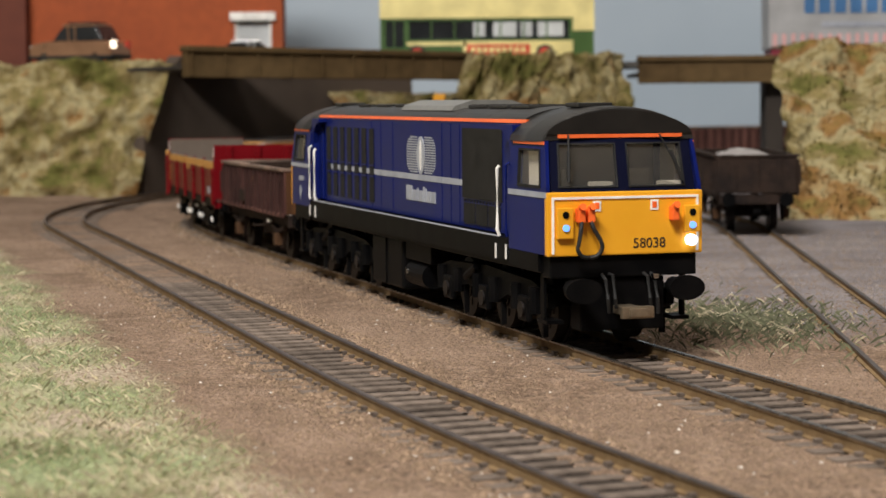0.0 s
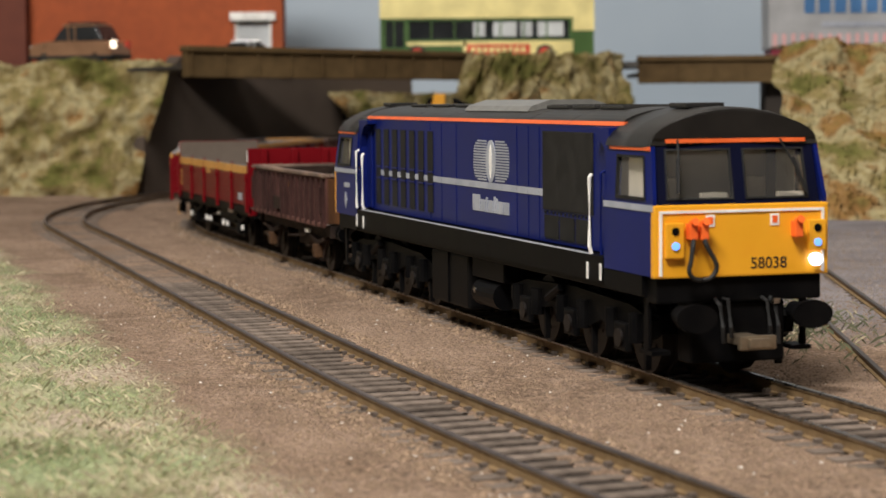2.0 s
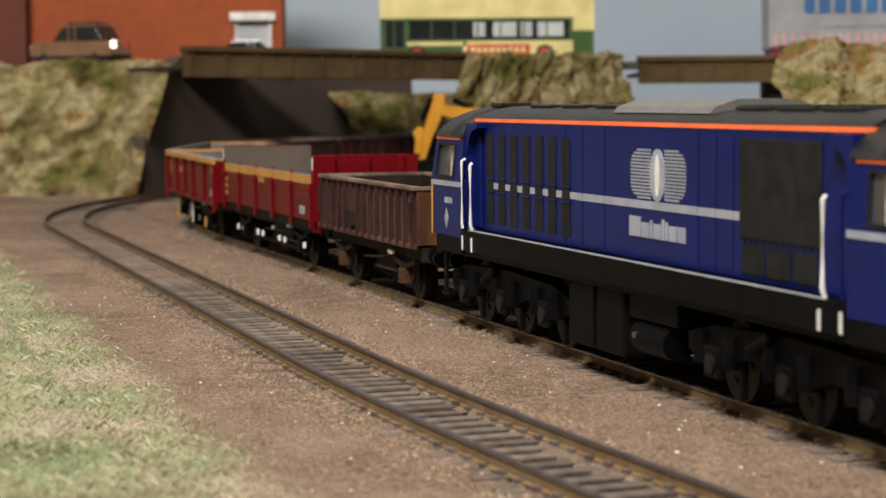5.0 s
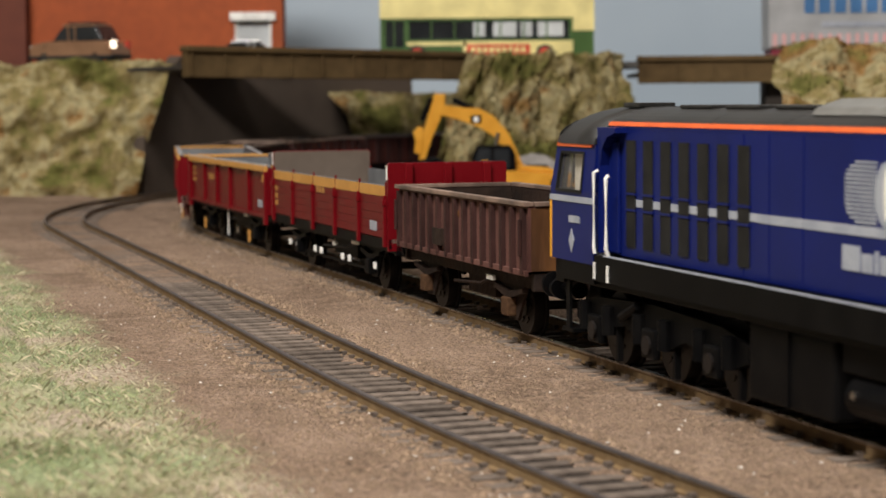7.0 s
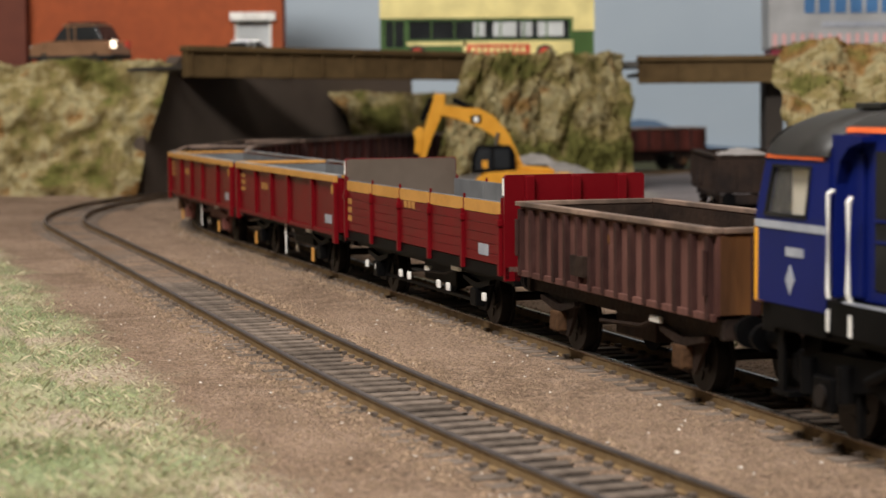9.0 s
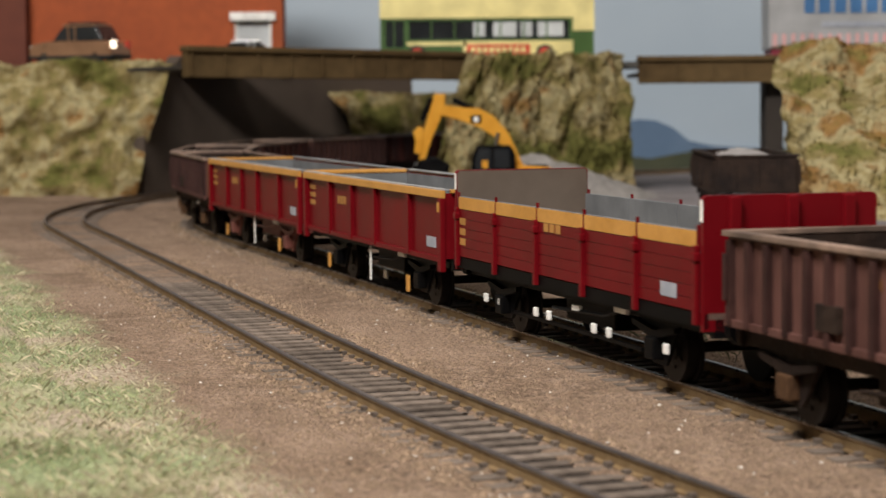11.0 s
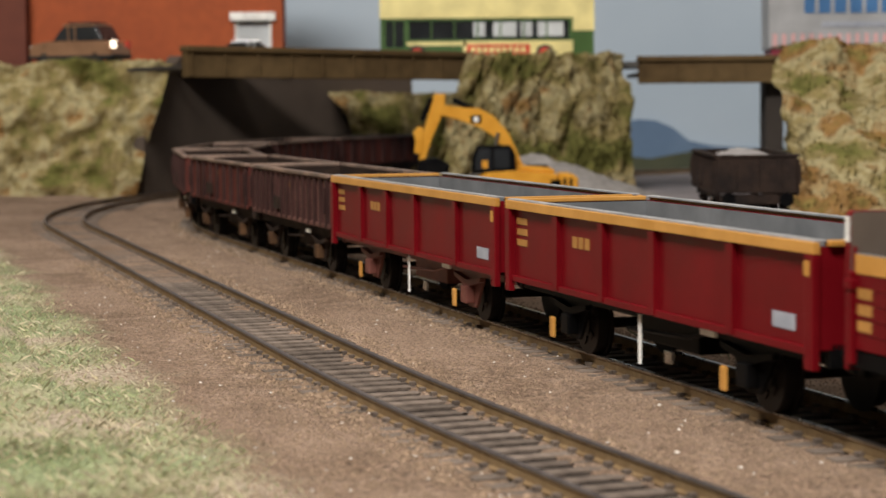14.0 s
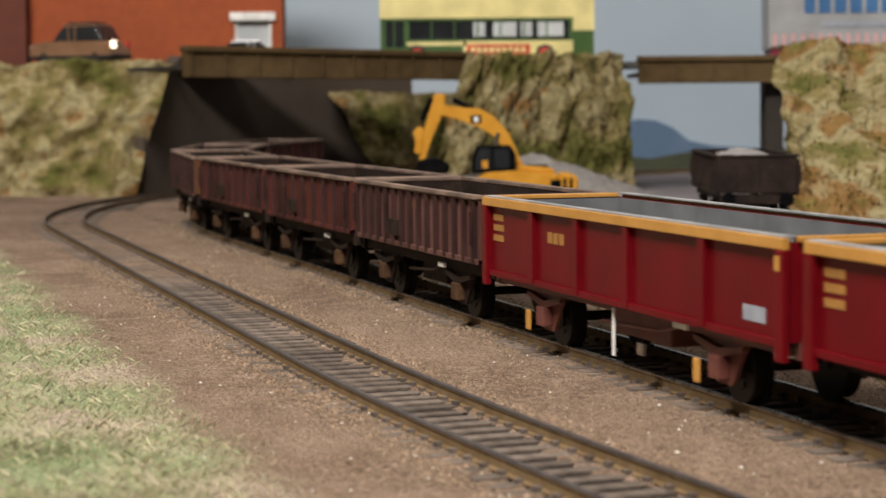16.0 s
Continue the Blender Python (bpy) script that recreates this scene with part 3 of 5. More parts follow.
def car_body(pts, y0, y1):
    bm = prism(bmesh.new(), pts, "y", y0, y1)
    bmesh.ops.bevel(bm, geom=list(bm.edges), offset=1.6, segments=2, affect="EDGES")
    return bm


def small_car(name, label, L, H, paint, x, y, z):
    c = thing(name, label, "car", x, y, z)
    w = L * 0.2
    lower = [(-L / 2, H * 0.18), (L / 2, H * 0.18), (L / 2, H * 0.52), (L * 0.28, H * 0.60), (-L * 0.42, H * 0.60), (-L / 2, H * 0.55)]
    cabin = [(-L * 0.40, H * 0.58), (L * 0.24, H * 0.58), (L * 0.10, H * 0.95), (-L * 0.30, H * 0.98)]
    part("body", car_body(lower, -w, w), paint, c)
    part("cabin", car_body(cabin, -w * 0.88, w * 0.88), DARKGLASS, c, "dark glazed cabin")
    part("roof", bx(-L * 0.29, L * 0.10, -w * 0.84, w * 0.84, H * 0.95, H, bevel=0.5), paint, c)
    for u in (-0.06, 0.02):
        part("pillar", bx(L * u - 0.6, L * u + 0.6, -w * 0.92, w * 0.92, H * 0.6, H * 0.96), paint, c)
    for u in (-0.31, 0.31):
        for s in (-1, 1):
            wh = part("wheel", cyl(bmesh.new(), (L * u, s * w * 0.98, H * 0.21), (L * u, s * w * 0.75, H * 0.21), H * 0.21, 20), RUBBER, c)
            part("rim", cyl(bmesh.new(), (L * u, s * w * 1.0, H * 0.21), (L * u, s * w * 0.99, H * 0.21), H * 0.12, 12), STEEL, wh)
    for s in (-0.7, 0.7):
        part("headlight", bx(L * 0.485, L * 0.507, w * s - 2, w * s + 2, H * 0.38, H * 0.5, bevel=0.3), LAMPGLASS, c)
        # on the larger car one tail light glows in place of its reflection
        part("tail_light", bx(-L * 0.507, -L * 0.485, w * s - 3, w * s + 3, H * 0.42, H * 0.6, bevel=0.3), TAILGLINT if L > 70 and s > 0 else BUSRED, c)
    part("side_cladding", bx(-L * 0.49, L * 0.49, -w * 1.02, w * 1.02, H * 0.17, H * 0.26, bevel=0.5), RUBBER, c)
    part("roof_rack", bx(-L * 0.24, L * 0.06, -w * 0.7, w * 0.7, H * 1.0, H * 1.05, bevel=0.3), RUBBER, c)
    part("bumper", bx(-L * 0.51, L * 0.515, -w * 0.95, w * 0.95, H * 0.18, H * 0.28, bevel=0.5), RUBBER, c)
    return c


suv = small_car("car", "bronze off-road car on top of the bank", 74, 32, CARBRONZE, -279, 1395, 98.8)
suv.matrix_basis = suv.matrix_basis @ pose(0, 0, 0, 0, 0, 157)
small_car("car", "silver car behind the bridge parapet", 58, 19, CARSILVER, -146, 1405, 98.8)

bus = thing("bus", "cream and green double-decker bus on the road", "bus", -46.5, 1380, 98.8)
BL = 163
holes = [(4, 10, 12, 32), (11, 18, 12, 32)] + [(22 + i * 17.6, 38.4 + i * 17.6, 18, 32) for i in range(7)]
us = sorted({0, BL, *[h[0] for h in holes], *[h[1] for h in holes]})
lower = part("lower_side", panel(bmesh.new(), us, [3, 12, 18, 32, 34], holes, lambda u, v, w: (u, w, v), 1.5), BUSGREEN, bus, "dark green lower deck side")
for a, b_, c, d in holes:
    part("window", bx(a, b_, 1.6, 2.0, c, d), DARKGLASS, lower)
# pale panels put in for the light seen through the bus windows
for x, w_ in ((71, 9), (86, 18), (107, 9), (120, 20), (144, 7)):
    part("saloon_light", bx(x, x + w_, 1.0, 1.4, 20, 31), PALEGLASS, lower, "pale panel in place of light seen through the glazing")
part("waist_band", bx(20, 66, -0.5, 0, 13.2, 16.2), BUSCREAM, bus, "cream waist line")
part("tail_panel", bx(147, 163.4, -0.55, 0, 24, 34), BUSCREAM, bus)
part("skirt_band", bx(63, 147, -0.5, 0, 3.6, 16.6), BUSCREAM, bus, "cream lower band")
part("advert", bx(66, 114, -0.9, -0.52, 5.8, 14), BUSRED, bus, "red and cream advertisement")
for i in range(9):
    part("advert_mark", bx(69 + i * 4.8, 72.2 + i * 4.8, -1.2, -0.92, 8, 12), BUSCREAM, bus)
part("body", bx(0.5, BL, 2.2, 34, 3, 65, bevel=2.0), BUSGREEN, bus)
part("upper_band", bx(-0.5, BL + 0.2, -0.6, 2.1, 34, 50), BUSCREAM, bus, "cream band between the decks")
holes2 = [(4 + i * 18.5, 20.5 + i * 18.5, 51.5, 60) for i in range(8)]
us = sorted({0, BL, *[h[0] for h in holes2], *[h[1] for h in holes2]})
up = part("upper_side", panel(bmesh.new(), us, [50, 51.5, 60, 66], holes2, lambda u, v, w: (u, w - 0.3, v), 1.5), BUSCREAM, bus)
for a, b_, c, d in holes2:
    part("window", bx(a, b_, 1.3, 1.8, c, d), DARKGLASS, up)
for x in (28, 125.5):
    wh = part("wheel", cyl(bmesh.new(), (x, -0.8, 7), (x, 5, 7), 6.8, 24), RUBBER, bus)
    part("hub", cyl(bmesh.new(), (x, -1.2, 7), (x, -0.82, 7), 4.6, 20), BUSRED, wh, "red wheel hub")

tr = thing("lorry_trailer", "grey box trailer with blue lettering and striped skirt", "lorry", 250, 1380, 99.6)
part("box_body", bx(0, 170, 0, 36, 7.6, 75, bevel=0.8), TRUCKGREY, tr)
part("chassis", bx(2, 168, 0.5, 33, 3.4, 7.5), TRUCKRED, tr, "dark red chassis rail")
for i in range(24):
    part("stripe", bx(3 + i * 7, 6.4 + i * 7, -0.5, -0.05, 8.2, 19.4), TRUCKPINK, tr)
for i, (a, c) in enumerate(((27, 35), (38, 47), (50, 59), (62, 71), (74, 83), (86, 95))):
    part("letter_bar", bx(a, c, -0.6, -0.05, 35, 50), TRUCKBLUE, tr, "blue lettering bar")
part("small_letter_bar", bx(40, 100, -0.6, -0.05, 24.4, 28.4), SILVER, tr, "grey lettering bar")
for x in (120, 136, 152):
    part("wheel", cyl(bmesh.new(), (x, 2.5, 6.6), (x, 9, 6.6), 6.5, 20), RUBBER, tr)


# ---- excavator and gravel heap ----
def limb(pts, y0, y1, bevel=0.5):
    bm = prism(bmesh.new(), pts, "y", y0, y1)
    bmesh.ops.bevel(bm, geom=list(bm.edges), offset=bevel, segments=1, affect="EDGES")
    return bm


ex = thing("excavator", "yellow tracked excavator with a raised boom", "excavator", 40, 1195, 0.6)
for y in (-16, 9):
    tk = part("crawler_track", limb([(-30, 3), (-27, 0), (26, 0), (29, 3), (29, 5), (26, 8), (-27, 8), (-30, 5)], y, y + 8), RUBBER, ex)
    for i in range(12):
        part("track_shoe", bx(-26 + i * 4.5, -23 + i * 4.5, y - 0.3, y + 8.3, 7.8, 8.6), RUBBER, tk)
part("undercarriage", bx(-12, 12, -8, 9, 3, 8.8, bevel=0.5), BLACK, ex)
part("upper_body", limb([(-18, 9), (36, 9), (36, 18.8), (6, 21.4), (-10.5, 20.8), (-18, 15.8)], -15, 15, 1.2), DIGGER, ex)
part("counterweight", limb([(36.2, 6.5), (47, 6.5), (49.5, 9), (49.5, 16.6), (44, 19.2), (36.2, 19.2)], -15.5, 15.5, 1.5), DIGGER, ex)
part("engine_cover", limb([(8, 21), (34, 18.9), (34, 21.6), (30, 23), (12, 24.4), (8, 23.6)], -9, 12, 0.8), DIGGER, ex)
part("top_vent", bx(16, 30, -8, 8, 23, 24.4, bevel=0.3), BLACK, ex)
part("counterweight_mark", bx(31, 38, -15.9, -15.4, 9, 15), BLACK, ex)
for x in (39.5, 43.5):
    part("counterweight_slot", bx(x, x + 2, -15.9, -15.4, 8, 16), BLACK, ex)
for x in (-8, 2):
    part("step_recess", cyl(bmesh.new(), (x, -15.3, 9.5), (x, -14.8, 9.5), 3.4, 16), BLACK, ex)
cab_ = part("cab", limb([(-21, 19.5), (8, 20.5), (8.4, 32), (5, 37.8), (-17, 37.8), (-20.4, 31)], -15, -3, 0.8), BLACK, ex, "black operator cab")
part("cab_window", limb([(-18, 22), (-8, 22), (-8, 35.5), (-15.6, 35.5), (-18, 30)], -15.4, -14.9, 0.1), DARKGLASS, cab_)
part("cab_window", bx(-6, 4, -15.4, -14.9, 23, 35.5), DARKGLASS, cab_)
part("operator_seat", bx(-14, -10, -15.6, -15.42, 23, 28, bevel=0.05), DIGGER, cab_)
boom = part("boom", limb([(14, 19), (13.1, 25.6), (8.3, 36.1), (3.8, 46.3), (-5.6, 56.8), (-15, 62), (-33.8, 63.2), (-41, 66), (-42, 57.6), (-33.8, 56.4), (-15, 50.4), (-5.6, 44.4), (0, 37.6), (5.6, 25.6), (5, 19)], -2.5, 4.5, 0.7), DIGGER, ex)
part("boom_mark", bx(-21, -14, -2.9, -2.45, 52.5, 57.5), BLACK, boom)
part("boom_mark", bx(-19, -16, -3.1, -2.92, 53.4, 56.6), WHITE, boom)
part("boom_cylinder", cyl(bmesh.new(), (-19.5, 1, 62), (-33, 1, 68), 1.9, 10), BLACK, boom)
part("lift_ram", cyl(bmesh.new(), (-7, -3.4, 24), (-3, -3.4, 46), 1.3, 10), STEEL, boom)
stick = part("stick", limb([(-45, 72.2), (-37.5, 71.6), (-38.7, 59.4), (-46.9, 42.5), (-51.4, 27.5), (-55.5, 27.5), (-54, 42.5), (-49.9, 54.9)], -2, 4, 0.6), DIGGER, ex)
part("stick_cylinder", cyl(bmesh.new(), (-47, -1, 69), (-53.5, -1, 54), 1.8, 10), BLACK, stick)
part("linkage", limb([(-59.3, 47.4), (-55, 50.5), (-52.5, 49.6), (-53, 31.3), (-58.9, 33.1), (-57, 40)], -2.6, 4.6, 0.6), DIGGER, stick)
part("bucket", limb([(-56.3, 28.3), (-45, 30.1), (-34.9, 25.6), (-35.6, 20), (-46.9, 18.1), (-57, 21.1)], -8, 9, 1.4), BLACK, ex, "black digging bucket")


def heap(name, label, x, y, rx, ry, h, material, seed):
    def height(u, v):
        d = math.hypot((u - x) / rx, (v - y) / ry)
        return max(-1.0, h * (1 - d) + lump(u, v, 14, seed) * 3 + lump(u, v, 5, seed + 2) * 1.4)
    ob = grid_mesh(name, steps((x - rx * 1.1, x + rx * 1.1, 2.5)), steps((y - ry * 1.1, y + ry * 1.1, 2.5)), height, material)
    return tagged(ob, label, "gravel heap")


heap("spoil_heap", "heap of grey gravel behind the excavator", 62, 1256, 92, 52, 33, GRAVEL, 3.0)


def bank_crumbs(seed, count):
    """Loose foam crumbs and tufts stuck on the faces of the banks."""
    rng = np.random.default_rng(seed)
    verts, faces = [], []
    for ob in [o for o in scene.objects if o.name.startswith("bank_")]:
        me = ob.data
        polys = [p for p in me.polygons]
        for i in rng.integers(0, len(polys), count):
            p = polys[int(i)]
            r = rng.uniform(0.0006, 0.0018)
            c, nrm = p.center, p.normal
            side = 1 if nrm.y < 0 else -1
            k = len(verts)
            for _ in range(5):
                a = rng.normal(size=3)
                a *= r / max(1e-6, float(np.linalg.norm(a)))
                verts.append((c.x + a[0], c.y + a[1] - 0.0006 * side, c.z + a[2]))
            faces += [(k, k + 1, k + 2), (k, k + 2, k + 3), (k, k + 3, k + 4), (k + 1, k + 3, k + 4)]
    me = bpy.data.meshes.new("bank_foliage")
    me.from_pydata(verts, [], faces)
    me.materials.append(CRUMB)
    return tagged(new("bank_foliage", me), "coarse green and tan foam foliage on the banks", "foliage", kind="stuff")


bank_crumbs(12, 9000)

# bank, bridges and what stands on them: scaled and sheared to the camera's view
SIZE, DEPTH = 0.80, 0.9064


def fit_to_view(x, y, z):
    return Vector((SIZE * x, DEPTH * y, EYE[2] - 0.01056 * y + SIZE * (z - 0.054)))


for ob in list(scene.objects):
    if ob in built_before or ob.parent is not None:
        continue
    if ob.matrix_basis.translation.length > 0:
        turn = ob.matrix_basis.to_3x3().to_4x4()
        ob.matrix_basis = Matrix.Translation(fit_to_view(*ob.matrix_basis.translation)) @ turn @ Matrix.Scale(SIZE, 4)
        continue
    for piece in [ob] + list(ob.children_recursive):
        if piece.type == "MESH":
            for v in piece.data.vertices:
                v.co = fit_to_view(*v.co)


bm = bmesh.new()
rings = []
for k in range(25):
    p, w = on_line(NEAR_LINE, -925 - k * 11)
    top = min(84.0, 34 + k * 14)
    o = p + Vector((-w.y, w.x)) * -31
    q = p + Vector((-w.y, w.x)) * -40
    rings.append([bm.verts.new((o.x, o.y, -2)), bm.verts.new((o.x, o.y, top)), bm.verts.new((q.x, q.y, top)), bm.verts.new((q.x, q.y, -2))])
for a, b in zip(rings[:-1], rings[1:]):
    for k in range(4):
        bm.faces.new((a[k], a[(k + 1) % 4], b[(k + 1) % 4], b[k]))
bm.faces.new(rings[0])
bm.faces.new(rings[-1][::-1])
tagged(link_mesh("abutment", bm, LITWALL), "plain brown retaining wall under the bridge", "retaining wall", kind="structure")

# ---- loose stones and grasses ----
def scatter(name, label, category, count, spot, shape, material, seed):
    rng = np.random.default_rng(seed)
    verts, faces = [], []
    made = 0
    while made < count:
        p = spot(rng)
        if p is None:
            continue
        v, f = shape(rng)
        k = len(verts)
        verts += [((p[0] + a) * MM, (p[1] + b) * MM, (p[2] + c) * MM) for a, b, c in v]
        faces += [tuple(k + i for i in q) for q in f]
        made += 1
    me = bpy.data.meshes.new(name)
    me.from_pydata(verts, [], faces)
    me.materials.append(material)
    return tagged(new(name, me), label, category, kind="stuff")


def chip(rng, lo=0.35, hi=1.0):
    r = rng.uniform(lo, hi)
    v = [(r * rng.uniform(0.6, 1.2) * math.cos(a), r * rng.uniform(0.6, 1.2) * math.sin(a), rng.uniform(-0.2, 0.15) * r) for a in (0.2, 1.5, 2.8, 4.0, 5.2)]
    v.append((rng.uniform(-0.2, 0.2) * r, rng.uniform(-0.2, 0.2) * r, r * rng.uniform(0.5, 0.8)))
    return v, [(i, (i + 1) % 5, 5) for i in range(5)]


def stone_spot(rng):
    y = 210 + (rng.random() ** 1.5) * 640
    x = rng.uniform(-0.235 * y, 0.235 * y)
    if verge(x, y) < rng.uniform(-22, 10):
        return None
    a = min(abs(off_line(x, y, NEAR_LINE)[0]), abs(off_line(x, y, FAR_LINE)[0]))
    if 7.2 < a < 10.2 or (a < 7.2 and (rng.random() < 0.5 or ground_height(x, y) < 0.3)):
        return None
    return x, y, ground_height(x, y)


def shoulder_spot(rng):
    s = rng.uniform(-420, 140)
    line = (NEAR_LINE, FAR_LINE)[int(rng.random() < 0.5)]
    side = (1, -1)[int(rng.random() < 0.5)]
    p, w = on_line(line, s)
    o = side * rng.uniform(10.2, 20)
    x, y = p.x - w.y * o, p.y + w.x * o
    return x, y, ground_height(x, y)


def blade(rng, lo=1.2, hi=3.6):
    h, a, lean = rng.uniform(lo, hi), rng.uniform(0, 6.28), rng.uniform(0.4, 2.2)
    c, s, w = math.cos(a), math.sin(a), 0.045
    return [(-s * w, c * w, -0.3), (s * w, -c * w, -0.3), (c * lean * h * 0.4 + s * w * 0.7, s * lean * h * 0.4 - c * w * 0.7, h * 0.55), (c * lean * h, s * lean * h, h * 0.85)], [(0, 1, 2), (0, 2, 3)]


def verge_spot(rng):
    y = 262 + (rng.random() ** 1.4) * 640
    x = rng.uniform(-0.235 * y - 6, 60 - 0.2 * y)
    v = verge(x, y)
    if v > rng.uniform(-14, 4) or lump(x, y, 26, 8.0) < rng.uniform(-0.7, 0.25):
        return None
    return x, y, ground_height(x, y)


def tuft_spot(rng):
    x, y = rng.normal(74, 13), rng.normal(500, 28)
    a = off_line(x, y, FAR_LINE)[0]
    if a < 20:
        return None
    return x, y, ground_height(x, y)


scatter("ballast", "fine brown ballast chips between the tracks", "ballast", 80000, stone_spot, lambda r: chip(r, 0.12, 0.38), STONE, 1)
# pale specks, which also put the ballast's glints into colour
scatter("pale_chips", "few pale chips among the ballast, also in place of glints", "ballast", 500, stone_spot, lambda r: chip(r, 0.2, 0.5), GLINTSTONE, 9)
scatter("ballast", "coarser ballast chips along the sleeper ends", "ballast", 9000, shoulder_spot, lambda r: chip(r, 0.3, 0.95), STONE, 2)
scatter("verge_grass", "short green static grass on the verge", "grass", 5500, verge_spot, lambda r: blade(r, 0.5, 1.3), BLADE, 3)
scatter("verge_straw", "dry straw fibres in the verge grass", "grass", 4200, verge_spot, lambda r: blade(r, 0.5, 1.8), STRAW, 4)
scatter("grass_tuft", "grey-green tuft of static grass beside the line", "grass", 1500, tuft_spot, lambda r: blade(r, 1.2, 2.8), DARKBLADE, 5)
scatter("grass_tuft", "straw fibres in the tuft beside the line", "grass", 220, tuft_spot, lambda r: blade(r, 1.2, 3.0), STRAW, 6)


# ---- the train ----
def wheelset(parent, x, r, material, spokes=False):
    """Two flanged wheels on an axle; it turns on its thing."""
    bm = bmesh.new()
    cyl(bm, (0, -9.5, 0), (0, 9.5, 0), 1.1, 8)
    for s in (-1, 1):
        cyl(bm, (0, s * 7.6, 0), (0, s * 10.2, 0), r, 28)
        cyl(bm, (0, s * 7.0, 0), (0, s * 7.6, 0), r + 0.8, 28)
        cyl(bm, (0, s * 10.2, 0), (0, s * 10.6, 0), r * 0.35, 12)
        for k in range(6):
            a = k * math.pi / 3
            box(bm, -0.35 + r * 0.55 * math.cos(a), 0.35 + r * 0.55 * math.cos(a), s * 10.2 - 0.25, s * 10.2 + 0.25, r * 0.55 * math.sin(a) - 0.9, r * 0.55 * math.sin(a) + 0.9)
    ob = part("wheelset", bm, material, parent, smooth=False)
    ob.location = (x * MM, 0, r * MM)
    ob["turns"] = r
    return ob


def letters(text, size, material, parent, m):
    cu = bpy.data.curves.new("figures", "FONT")
    cu.body, cu.size, cu.extrude, cu.align_x = text, size * MM, 0.00006, "LEFT"
    tmp = bpy.data.objects.new("figures", cu)
    me = bpy.data.meshes.new_from_object(tmp)
    me.materials.append(material)
    bpy.data.objects.remove(tmp)
    ob = new("running_number", me)
    ob.parent = parent
    ob.matrix_basis = m
    ob["label"] = "black running number " + text
    return ob


def smooth_path(pts, k=5):
    pts = [Vector(p) for p in pts]
    out = []
    for i in range(len(pts) - 1):
        p0, p1, p2, p3 = pts[max(i - 1, 0)], pts[i], pts[i + 1], pts[min(i + 2, len(pts) - 1)]
        for j in range(k):
            u = j / k
            out.append(0.5 * (2 * p1 + (p2 - p0) * u + (2 * p0 - 5 * p1 + 4 * p2 - p3) * u * u + (3 * p1 - p0 - 3 * p2 + p3) * u ** 3))
    return out + [pts[-1]]


def arch(half, z_edge, z_top, k=14):
    """The upper outline of a roof, from one edge to the other."""
    out = []
    for i in range(k + 1):
        a = math.pi * i / k
        out.append((-half * math.cos(a), z_edge + (z_top - z_edge) * math.sin(a) ** 1.2))
    return out


